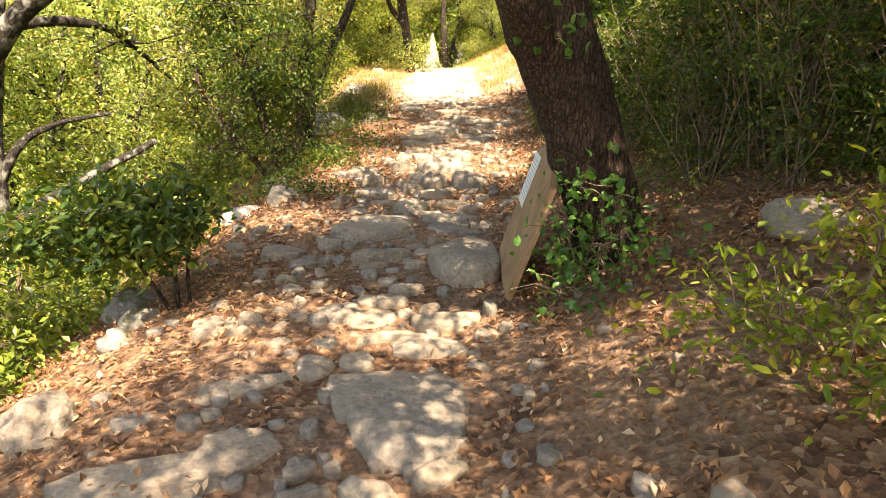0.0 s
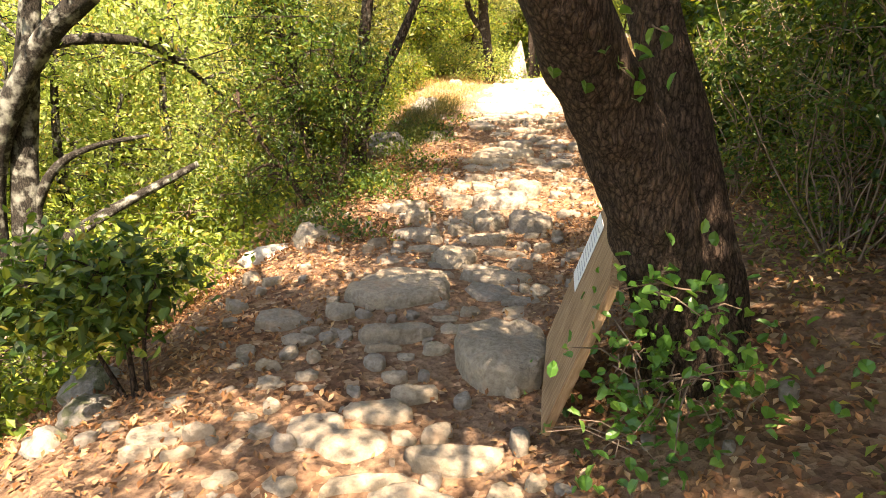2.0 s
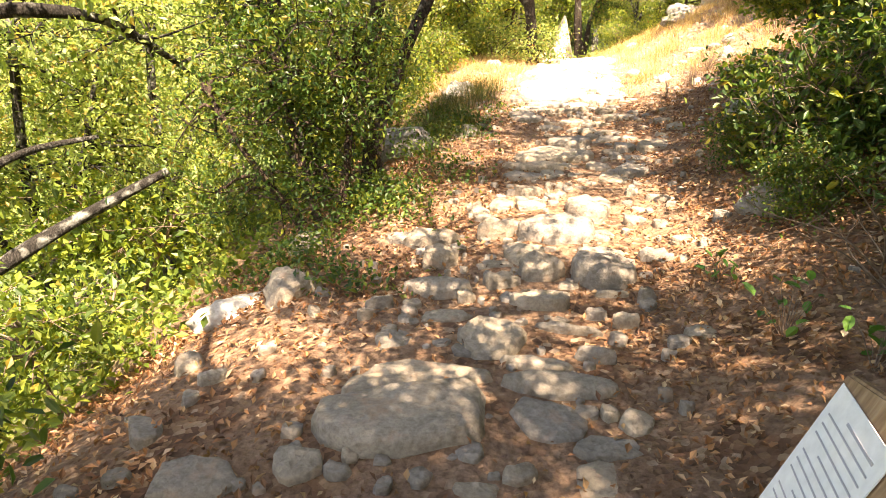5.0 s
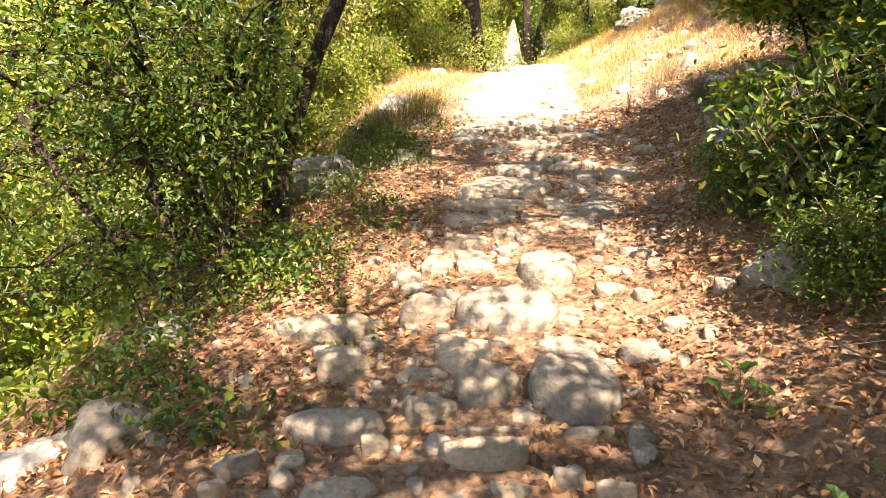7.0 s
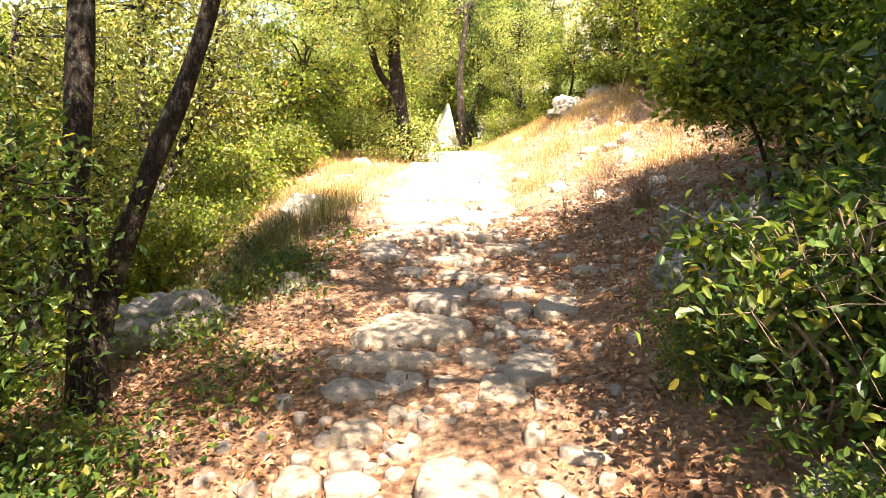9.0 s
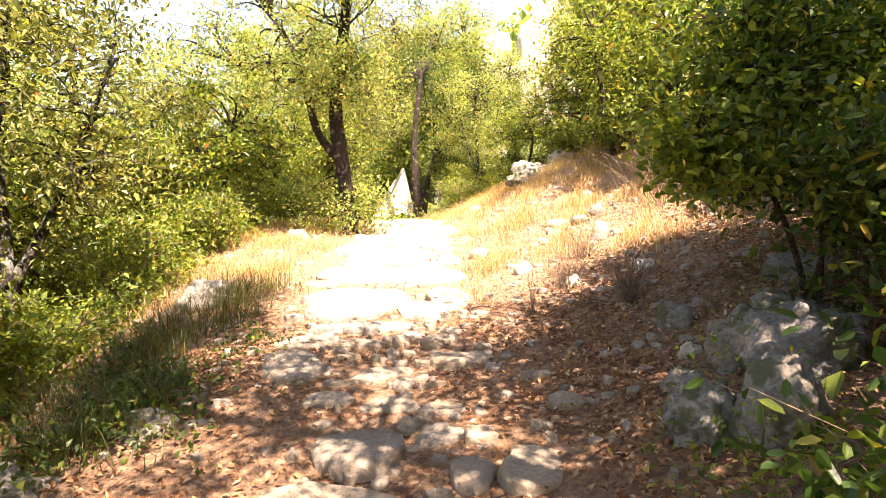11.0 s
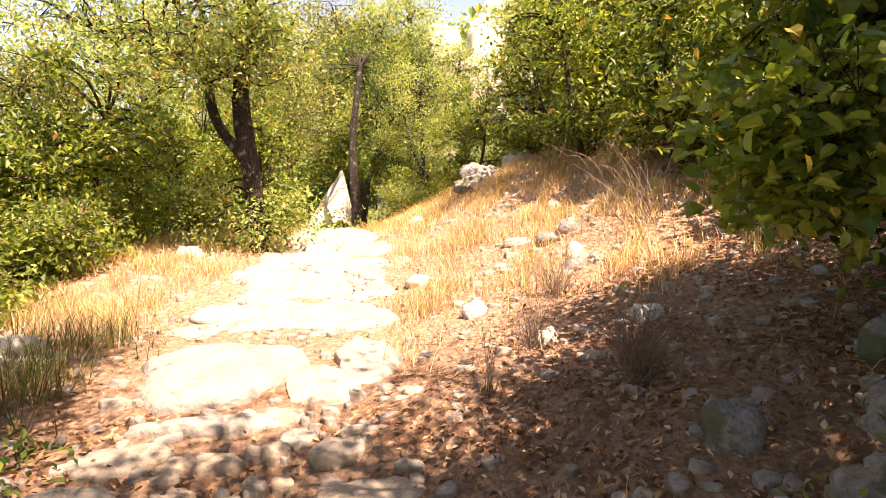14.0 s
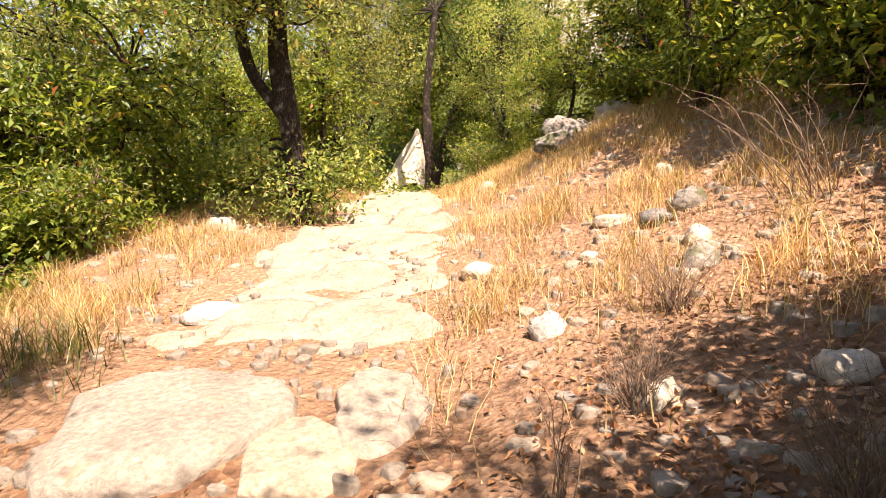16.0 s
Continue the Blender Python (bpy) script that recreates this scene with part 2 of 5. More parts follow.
# ---- mesh kit ----
rng = np.random.default_rng(7)


def mesh_of(name, verts, faces, mat, smooth=True):
    """A mesh from a vertex array and faces of one size."""
    verts, faces = np.asarray(verts, np.float32), np.asarray(faces, np.int32)
    me = bpy.data.meshes.new(name)
    k = faces.shape[1]
    me.vertices.add(len(verts))
    me.vertices.foreach_set("co", verts.ravel())
    me.loops.add(faces.size)
    me.loops.foreach_set("vertex_index", faces.ravel())
    me.polygons.add(len(faces))
    me.polygons.foreach_set("loop_start", np.arange(0, faces.size, k, dtype=np.int32))
    me.polygons.foreach_set("use_smooth", np.full(len(faces), smooth))
    me.update(calc_edges=True)
    me.materials.append(mat)
    return me


def thing(name, x, y, z, label, category, group="", kind=""):
    ob = new(name)
    ob.empty_display_size = 0.1
    ob.matrix_world = pose(x, y, z)
    return tagged(ob, label, category, group, kind)


def child(name, me, parent, label="", kind=""):
    ob = new(name, me)
    ob.parent = parent
    return tagged(ob, label, kind=kind)


class Soup:
    """Collects pieces of quads for one mesh."""

    def __init__(self):
        self.v, self.f, self.n = [], [], 0

    def add(self, v, f):
        self.v.append(np.asarray(v, float))
        self.f.append(np.asarray(f) + self.n)
        self.n += len(v)

    def mesh(self, name, mat, smooth=True):
        return mesh_of(name, np.concatenate(self.v), np.concatenate(self.f), mat, smooth)


def spline(points, steps):
    """Catmull-Rom through the points."""
    p = np.asarray(points, float)
    p = np.vstack([2 * p[0] - p[1], p, 2 * p[-1] - p[-2]])
    out = []
    for i in range(1, len(p) - 2):
        for t in np.linspace(0, 1, steps, endpoint=False):
            a, b, c, d = p[i - 1], p[i], p[i + 1], p[i + 2]
            out.append(0.5 * (2 * b + (c - a) * t + (2 * a - 5 * b + 4 * c - d) * t * t + (3 * b - a - 3 * c + d) * t ** 3))
    out.append(p[-2])
    return np.array(out)


def tube(line, radii, sides=8, rough=0.0, flare=0.0):
    """A tapered tube along a line, with a knobbly outline; quads."""
    line = np.asarray(line, float)
    k = len(line)
    radii = np.interp(np.linspace(0, 1, k), np.linspace(0, 1, len(radii)), radii)
    tang = np.gradient(line, axis=0)
    tang /= np.linalg.norm(tang, axis=1)[:, None] + 1e-9
    ref = np.array([0.31, 0.95, 0.05]) if abs(tang[0][2]) > 0.6 else np.array([0.0, 0.1, 1.0])
    u = np.cross(tang, ref)
    u /= np.linalg.norm(u, axis=1)[:, None] + 1e-9
    w = np.cross(tang, u)
    ang = np.linspace(0, 2 * math.pi, sides, endpoint=False)
    ph = rng.uniform(0, 6.28, 4)
    verts = []
    for i in range(k):
        r = radii[i] * (1 + flare * max(0, 1 - i / (0.25 * k)) ** 2 * (1 + 0.5 * np.sin(4 * ang + ph[3])))
        s = i * 0.35
        r = r * (1 + rough * (np.sin(3 * ang + ph[0] + s) * 0.5 + np.sin(5 * ang + ph[1] - 1.7 * s) * 0.35 + np.sin(2 * ang + ph[2] + 2.1 * s) * 0.5))
        verts.append(line[i] + u[i] * (np.cos(ang) * r)[:, None] + w[i] * (np.sin(ang) * r)[:, None])
    verts = np.concatenate(verts)
    a = np.arange(sides)
    b = (a + 1) % sides
    faces = np.concatenate([np.stack([i * sides + a, i * sides + b, (i + 1) * sides + b, (i + 1) * sides + a], 1) for i in range(k - 1)])
    return verts, faces


def leaf_mesh(name, at, size, mat, up=0.3, slim=0.5, fold=0.25, detailed=0):
    """Leaves at the places given, folded along the midrib."""
    at = np.asarray(at, float)
    k = len(at)
    axis = rng.normal(size=(k, 3))
    axis /= np.linalg.norm(axis, axis=1)[:, None]
    nrm = rng.normal(size=(k, 3))
    nrm[:, 2] = np.abs(nrm[:, 2]) + up * 3
    side = np.cross(nrm, axis)
    side /= np.linalg.norm(side, axis=1)[:, None] + 1e-9
    nrm = np.cross(axis, side)
    ln = (size * rng.uniform(0.6, 1.3, k))[:, None]
    wd = ln * slim * rng.uniform(0.75, 1.2, k)[:, None] * 0.5
    lift = nrm * wd * fold * 2
    if detailed == 1:
        v = np.stack([at, at + axis * ln * 0.3 - side * wd + lift, at + axis * ln * 0.75 - side * wd * 0.8 + lift * 0.6, at + axis * ln,
                      at + axis * ln * 0.75 + side * wd * 0.8 + lift * 0.6, at + axis * ln * 0.3 + side * wd + lift], 1)
        base = np.arange(k)[:, None] * 6
        f = np.concatenate([base + t for t in ([0, 3, 2], [0, 2, 1], [0, 4, 3], [0, 5, 4])])
    elif not detailed:
        v = np.stack([at, at + axis * ln * 0.5 - side * wd + lift, at + axis * ln, at + axis * ln * 0.5 + side * wd + lift], 1)
        base = np.arange(k)[:, None] * 4
        f = np.concatenate([base + [0, 2, 1], base + [0, 3, 2]])
    else:
        def q(t, s):
            return at + axis * ln * t + side * wd * s + (lift if s else 0) - nrm * ln * 0.12 * t * t
        v = np.stack([q(0, 0), q(0.2, -0.8), q(0.55, -1), q(0.85, -0.5), q(1, 0), q(0.85, 0.5), q(0.55, 1), q(0.2, 0.8), q(0.5, 0)], 1)
        base = np.arange(k)[:, None] * 9
        f = np.concatenate([base + [8, i, (i + 1) % 8] for i in range(8)])
    return mesh_of(name, v.reshape(-1, 3), f, mat, False)


def in_ball(k):
    p = rng.normal(size=(k, 3))
    p /= np.linalg.norm(p, axis=1)[:, None]
    return p * (rng.uniform(0, 1, k) ** (1 / 2.2))[:, None]


def tree(name, label, category, place, stems, blobs, mat_leaf, mat_bark, leaves=9000, size=0.05, sprays=40,
         spread=0.2, slim=0.5, sides=10, group="", branch=0.022, extra=None, steps=6, rough=0.12, shape=0):
    """A woody plant. stems: (points, start radius, end radius) from its base; blobs: (x, y, z, rx, ry, rz, share) where foliage sits.
    Sprays of leaves hang on curved branches that leave the stems."""
    x, y, z = place
    top = thing(name, x, y, z, label, category, group)
    lines = []
    for points, r0, r1 in stems:
        line = spline(points, steps)
        lines.append((line, r0, r1))
        child("trunk" if r0 > 0.03 else "stem", Soup_of(*tube(line, [r0, (r0 + r1) * 0.55, r1], sides, rough, 0.35)).mesh("trunk", mat_bark), top)
    wood = np.concatenate([ln for ln, _, _ in lines])
    total = sum(b[6] for b in blobs)
    spots, twigs = [], Soup()
    for bx, by, bz, rx, ry, rz, share in blobs:
        k = max(3, round(sprays * share / total))
        c = in_ball(k) * (rx, ry, rz) + (bx, by, bz)
        near = wood[np.argmin(((wood[None] - (c * 0.55 + np.array([bx, by, bz]) * 0.45)[:, None]) ** 2).sum(2), axis=1)]
        for p, q in zip(near, c):
            mid = p * 0.5 + q * 0.5 + rng.normal(size=3) * 0.12 * np.linalg.norm(q - p) + (0, 0, 0.08)
            ln = spline([p, mid, q], 4)
            twigs.add(*tube(ln, [branch, branch * 0.6, branch * 0.15], 4, 0.1))
            j = max(6, int(leaves / total * share / k))
            end = q + rng.normal(size=(j, 3)) * spread * rng.uniform(0.5, 1.25) * (1, 1, 0.7)
            along = p + (q - p) * rng.uniform(0.55, 1, (j // 4, 1)) + rng.normal(size=(j // 4, 3)) * spread * 0.6
            spots += [end, along]
            for e in end[:5]:
                twigs.add(*tube(np.array([q, (q + e) / 2 + rng.normal(size=3) * 0.02, e]), [branch * 0.3, branch * 0.1], 3))
    child("branchwork", twigs.mesh("branchwork", mat_bark), top, kind="stuff")
    child("crown", leaf_mesh("crown", np.concatenate(spots), size, mat_leaf, slim=slim, detailed=shape), top)
    if extra:
        pick = np.concatenate(spots)
        child("turned_leaves", leaf_mesh("turned_leaves", pick[rng.integers(0, len(pick), extra)] + rng.normal(size=(extra, 3)) * 0.08, size, LEAF_RUST), top,
              "rust-coloured dying leaves")
    return top


def Soup_of(v, f):
    s = Soup()
    s.add(v, f)
    return s


def rock_mesh(name, rx, ry, rz, mat, rings=9, sides=16, rough=0.2, square=0.9, seed=0):
    """A weathered stone: a squarish ball roughened at two scales, its foot at z = 0 sunk a little."""
    r = np.random.default_rng(seed)
    off = r.uniform(-50, 50, 3)
    verts = []
    for i in range(rings + 1):
        la = -math.pi / 2 + math.pi * i / rings
        for j in range(sides):
            lo = 2 * math.pi * j / sides
            d = np.array([math.cos(la) * math.cos(lo), math.cos(la) * math.sin(lo), math.sin(la)])
            d = np.sign(d) * np.abs(d) ** square
            w = Vector(d * 1.3 + off)
            g = 1 + rough * (noise.noise(w) + 0.5 * noise.noise(w * 2.7) + 0.3 * noise.noise(w * 6.1) + 0.14 * noise.noise(w * 13.3))
            verts.append(d * g * (rx, ry, rz))
    faces = [[i * sides + j, i * sides + (j + 1) % sides, (i + 1) * sides + (j + 1) % sides, (i + 1) * sides + j] for i in range(rings) for j in range(sides)]
    return mesh_of(name, verts, faces, mat)


def slab_mesh(name, seed, mat, sides=14):
    """A worn stone of half length one: an uneven outline, rounded shoulders and a slightly tilted, dented top."""
    r = np.random.default_rng(seed)
    ang = np.linspace(0, 2 * math.pi, sides, endpoint=False) + r.uniform(-0.14, 0.14, sides)
    k = r.uniform(2.2, 3.4)
    rad = (np.abs(np.cos(ang)) ** k + np.abs(np.sin(ang)) ** k) ** (-1 / k)
    rad *= 1 + 0.1 * np.sin(2 * ang + r.uniform(0, 6)) + 0.08 * np.sin(3 * ang + r.uniform(0, 6)) + r.uniform(-0.08, 0.08, sides)
    lean, off = r.uniform(-0.22, 0.22, 2), r.uniform(-40, 40, 3)
    rows = []
    for s, z in ((1.02, -2.0), (1.03, 0.15), (1.0, 0.62), (0.92, 0.88), (0.72, 0.97), (0.36, 1.0)):
        px, py = np.cos(ang) * rad * s, np.sin(ang) * rad * s
        dent = np.array([noise.noise(Vector((a * 1.6, b * 1.6, z)) + Vector(off)) + 0.4 * noise.noise(Vector((a * 5, b * 5, z * 2)) + Vector(off)) for a, b in zip(px, py)])
        rows.append(np.stack([px * (1 + 0.09 * dent), py * (1 + 0.09 * dent), z + (lean[0] * px + lean[1] * py + 0.34 * dent) * (z > 0)], 1))
    v = np.vstack(rows + [[[0, 0, 1.04]]])
    a = np.arange(sides)
    b = (a + 1) % sides
    top = len(rows) - 1
    quads = np.concatenate([np.stack([i * sides + a, i * sides + b, (i + 1) * sides + b, (i + 1) * sides + a], 1) for i in range(top)])
    tris = np.concatenate([quads[:, [0, 1, 2]], quads[:, [0, 2, 3]], np.stack([top * sides + a, top * sides + b, np.full(sides, (top + 1) * sides)], 1)])
    return mesh_of(name, v, tris, mat)


def blades(name, at, height, width, mat, lean=0.5):
    """Grass blades: bent tapering strips."""
    k = len(at)
    h = (height * rng.uniform(0.45, 1.25, k))[:, None]
    d = rng.normal(size=(k, 3)) * (1, 1, 0)
    d /= np.linalg.norm(d, axis=1)[:, None]
    s = np.cross(d, (0, 0, 1.0)) * width * rng.uniform(0.6, 1.3, k)[:, None]
    bend = d * h * lean * rng.uniform(0.2, 1.3, k)[:, None]
    up = np.array([0, 0, 1.0]) * h
    v = np.stack([at - s, at + s, at + up * 0.55 + bend * 0.3 + s * 0.7, at + up * 0.55 + bend * 0.3 - s * 0.7, at + up + bend], 1)
    base = np.arange(k)[:, None] * 5
    f = np.concatenate([base + [0, 1, 2], base + [0, 2, 3], base + [3, 2, 4]])
    return mesh_of(name, v.reshape(-1, 3), f, mat, False)


def on_land(xy, lift=0.0):
    return np.column_stack([xy, land(xy[:, 0], xy[:, 1]) + bumps(xy[:, 0], xy[:, 1]) + lift])


# ---- ground ----
def steps_to(a, b, first, grow):
    out, s = [a], first
    while abs(out[-1]) < abs(b):
        out.append(out[-1] + math.copysign(s, b))
        s *= grow
    return out[1:]


gx = np.array(sorted(steps_to(-4.5, -2500, 0.2, 1.22)) + list(np.arange(-4.5, 5.01, 0.09)) + steps_to(5.0, 2500, 0.2, 1.22))
gy = np.array(sorted(steps_to(-3.0, -2500, 0.2, 1.22)) + list(np.arange(-3.0, 22.01, 0.09)) + steps_to(22.0, 2500, 0.2, 1.22))
GX, GY = np.meshgrid(gx, gy)
GZ = land(GX, GY) + bumps(GX, GY) * (np.abs(GX) < 8) * (np.abs(GY - 9) < 16)
nx, ny = len(gx), len(gy)
idx = np.arange(nx * ny).reshape(ny, nx)
gf = np.stack([idx[:-1, :-1], idx[:-1, 1:], idx[1:, 1:], idx[1:, :-1]], -1).reshape(-1, 4)
g_mesh = mesh_of("ground", np.stack([GX, GY, GZ], -1).reshape(-1, 3), gf, EARTH)
fx, fy = GX.ravel(), GY.ravel()
ripple = 0.5 * np.sin(2.1 * fx + fy) + 0.35 * np.sin(4.7 * fx - 2.2 * fy)
dry = np.clip((fy - 10.9 + ripple * 0.5) / 1.2, 0, 1) * np.clip((26 - fy) / 2, 0, 1) * np.clip((fx + 2.9) / 0.6, 0, 1) * np.clip((4.5 - fx) / 1, 0, 1)
wooded = np.clip((-2.6 - fx) / 2, 0, 1) + np.clip((fy - 25) / 3, 0, 1) + np.clip((fx - 6) / 3, 0, 1)
for key, values in (("dry", dry), ("wooded", np.clip(wooded, 0, 1))):
    g_mesh.attributes.new(key, "FLOAT", "POINT").data.foreach_set("value", values.astype(np.float32))
tagged(new("ground", g_mesh), "brown earth hillside strewn with dead leaves and dry grass", "ground", kind="structure")

# ---- the leaning oak with its ivy, and the notice board ----
oz = 0.48
tree("oak_tree", "leaning twin-stemmed oak with cracked dark bark beside the path", "tree", (0.9, 3.2, oz - 0.1),
     [([(0.05, 0, 0), (-0.02, -0.03, 0.45), (-0.19, -0.12, 0.87), (-0.30, -0.2, 1.13), (-0.43, -0.3, 1.35), (-0.58, -0.5, 1.62), (-0.78, -0.85, 2.15)], 0.165, 0.10),
      ([(-0.78, -0.85, 2.15), (-0.9, -1.05, 2.7), (-0.85, -1.3, 3.4), (-1.1, -1.4, 4.5)], 0.098, 0.015),
      ([(0.16, 0.12, 0), (0.12, 0.2, 0.5), (-0.02, 0.25, 1.1), (-0.22, 0.25, 1.7), (-0.4, 0.2, 2.4), (-0.5, 0.3, 3.2), (-0.4, 0.6, 4.6)], 0.15, 0.02),
      ([(-0.5, 0.3, 3.2), (0.3, 0.2, 3.7), (1.3, -0.2, 4.2)], 0.06, 0.03),
      # this limb and the last four leaf clumps are added unseen, for shade
      ([(-0.87, -1.2, 3.2), (-1.4, -0.6, 4.2), (-1.7, 0.3, 4.7)], 0.04, 0.012)],
     [(-1.1, -1.3, 4.3, 1.5, 1.4, 0.9, 2), (-0.1, 0.7, 4.5, 1.5, 1.5, 1.0, 2), (1.3, -0.3, 4.3, 1.4, 1.3, 0.8, 2), (-1.6, 0.5, 4.8, 0.75, 0.9, 0.4, 2.2), (-0.9, -1.1, 3.3, 0.7, 0.6, 0.45, 1.8), (-0.5, 0.4, 3.5, 0.7, 0.6, 0.4, 1.8), (-0.9, 0.0, 4.6, 0.7, 0.7, 0.3, 1.6)],
     LEAF_DARK, BARK, leaves=14500, size=0.065, sprays=96, spread=0.26, sides=32, steps=14, rough=0.06)

# ---- shrubs and trees below the path ----
tree("lichen_oak", "dead-limbed oak with grey lichen bark below the path", "tree", (-4.75, 6.0, -1.6),
     [([(0, 0, 0), (0.05, 0, 1.0), (0.1, 0, 1.7), (0.25, 0, 2.9), (0.5, 0, 4.0), (0.75, 0.1, 5.5)], 0.16, 0.07),
      ([(0.1, 0, 1.72), (0.55, 0.3, 2.05), (1.0, 0.6, 2.35), (1.4, 1.0, 2.62)], 0.065, 0.035),
      ([(0.2, 0, 2.2), (0.45, 0.1, 2.65), (0.75, 0.3, 2.85), (1.2, 0.5, 2.95)], 0.05, 0.015),
      ([(0.42, 0, 3.75), (0.95, 0.3, 3.85), (1.1, 1.0, 3.8), (1.2, 2.0, 3.35)], 0.06, 0.02),
      ([(-0.2, -0.1, 1.0), (0.05, -0.2, 2.6), (0.7, -0.2, 3.7), (1.4, -0.1, 4.4), (1.7, 0, 5.5)], 0.11, 0.07)],
     [(0.3, 0.2, 5.6, 1.8, 1.6, 1.0, 2), (1.2, 1.4, 3.9, 1.2, 1.2, 0.5, 1), (-0.8, 0.5, 3.6, 1.2, 1.2, 0.8, 1)],
     LEAF_BRIGHT, BARK_LICHEN, leaves=5000, size=0.08, sprays=40, spread=0.26, sides=12)

fz = ground(-1.75, 7.75)
tree("young_oak", "young oak with two forked grey stems at the path edge", "tree", (-1.76, 7.75, fz - 0.05),
     [([(0, 0, 0), (0.02, 0, 0.5), (0.0, 0, 1.0), (0.1, 0, 1.6), (0.2, 0, 2.4), (0.3, 0.1, 3.8)], 0.085, 0.04),
      ([(0.02, 0.05, 0.35), (0.1, 0.15, 0.75), (0.3, 0.2, 1.25), (0.55, 0.2, 1.75), (0.75, 0.2, 2.3), (0.9, 0.4, 3.4)], 0.065, 0.03),
      ([(-0.3, -0.3, -0.05), (-0.5, -0.4, 0.8), (-0.75, -0.4, 1.8), (-0.9, -0.4, 2.8)], 0.05, 0.02),
      # two limbs added above the view; their high leaf clumps shade the left bank
      ([(0.75, 0.2, 2.3), (1.0, 0.4, 3.3), (1.4, 0.8, 4.2)], 0.03, 0.01),
      ([(0.3, 0.1, 3.6), (0.7, -0.8, 3.9), (1.1, -1.9, 4.1)], 0.025, 0.01)],
     [(-0.7, -0.4, 1.9, 0.8, 0.8, 0.6, 1.6), (0.3, 0.3, 3.4, 1.4, 1.2, 0.8, 2), (-0.5, -0.2, 2.8, 1.0, 1.0, 0.6, 1.2), (-0.25, -0.9, 1.2, 0.45, 0.5, 0.5, 1), (0.2, 0.9, 3.2, 1.2, 0.9, 0.5, 1.6), (0.9, 0.6, 3.7, 1.0, 1.0, 0.5, 1.6), (1.5, 0.95, 4.3, 0.9, 0.8, 0.3, 2.6), (1.3, 1.9, 4.3, 0.7, 0.6, 0.3, 1.6), (1.0, -1.1, 3.7, 0.6, 0.6, 0.3, 1.4), (1.2, -2.0, 4.1, 0.7, 0.7, 0.3, 1.8), (-0.7, -0.9, 1.9, 0.7, 0.6, 0.6, 1.6)],
     LEAF_DARK, BARK_PALE, leaves=21000, size=0.055, sprays=120, spread=0.19, sides=12)
tree("evergreen_shrub", "dense dark evergreen shrub with small leaves at the path edge", "shrub", (-1.7, 6.75, ground(-1.7, 6.75) - 0.05),
     [([(0, 0, 0), (0.05, 0.1, 0.5), (0.1, 0.2, 1.2)], 0.04, 0.02), ([(-0.1, -0.1, 0), (-0.3, 0, 0.6), (-0.5, 0.1, 1.3)], 0.035, 0.015),
      ([(-0.3, 0, 0), (-0.7, -0.1, 0.6), (-1.0, -0.1, 1.1)], 0.03, 0.015)],
     [(0.0, 0.2, 1.1, 0.5, 0.6, 0.6, 2), (-0.6, 0.1, 1.0, 0.7, 0.7, 0.7, 2), (-0.3, -0.1, 0.35, 0.7, 0.5, 0.3, 1)],
     LEAF_DARK, BARK, leaves=8500, size=0.046, sprays=70, spread=0.19)
tree("leafy_shrub", "low leafy shrub with thin red-brown stems at the bank", "shrub", (-1.55, 3.3, ground(-1.55, 3.3) - 0.05),
     [([(0, 0, 0), (-0.02, 0, 0.4), (-0.1, 0, 0.7)], 0.014, 0.006), ([(0.05, 0.02, 0), (0.08, 0, 0.35), (0.15, 0.05, 0.65)], 0.012, 0.005),
      ([(-0.04, 0, 0), (-0.2, 0, 0.3), (-0.4, 0, 0.6)], 0.012, 0.005)],
     [(-0.15, 0, 0.6, 0.45, 0.4, 0.22, 2), (-0.6, 0.1, 0.5, 0.45, 0.4, 0.3, 1.5)],
     LEAF_DARK, BARK, leaves=2600, size=0.065, sprays=36, spread=0.12, branch=0.006, shape=1)

# ---- plank with a paper notice, leaning on the oak ----
board = thing("notice_board", 0.42, 3.34, ground(0.42, 3.34), "weathered wooden plank with a paper notice leaning on the oak", "sign")
board.matrix_world = Matrix.Translation((0.37, 3.36, 0.53)) @ Matrix(((0, -0.95, 0.31, 0), (1, 0, 0, 0), (0, 0.31, 0.95, 0), (0, 0, 0, 1))) @ pose(0, 0, 0, 0, -6, 0) @ Matrix.Scale(1.08, 4)


def plank_mesh():
    bm = bmesh.new()
    outline = [(-0.34, 0.0), (-0.1, -0.01), (0.33, 0.02), (0.35, 0.12), (0.35, 0.66), (0.12, 0.72), (-0.12, 0.69), (-0.33, 0.6), (-0.355, 0.3)]
    face = bm.faces.new([bm.verts.new((x, -0.016, z)) for x, z in outline])
    out = bmesh.ops.extrude_face_region(bm, geom=[face])
    bmesh.ops.translate(bm, vec=(0, 0.032, 0), verts=[v for v in out["geom"] if isinstance(v, bmesh.types.BMVert)])
    bmesh.ops.bevel(bm, geom=bm.edges[:], offset=0.005, segments=2, affect="EDGES")
    bmesh.ops.recalc_face_normals(bm, faces=bm.faces)
    me = bpy.data.meshes.new("panel")
    bm.to_mesh(me)
    bm.free()
    me.materials.append(PLANK)
    return me


def box_mesh(name, w, d, h, mat):
    bm = bmesh.new()
    bmesh.ops.create_cube(bm, size=1, matrix=Matrix.Diagonal((w, d, h, 1)))
    me = bpy.data.meshes.new(name)
    bm.to_mesh(me)
    bm.free()
    me.materials.append(mat)
    return me


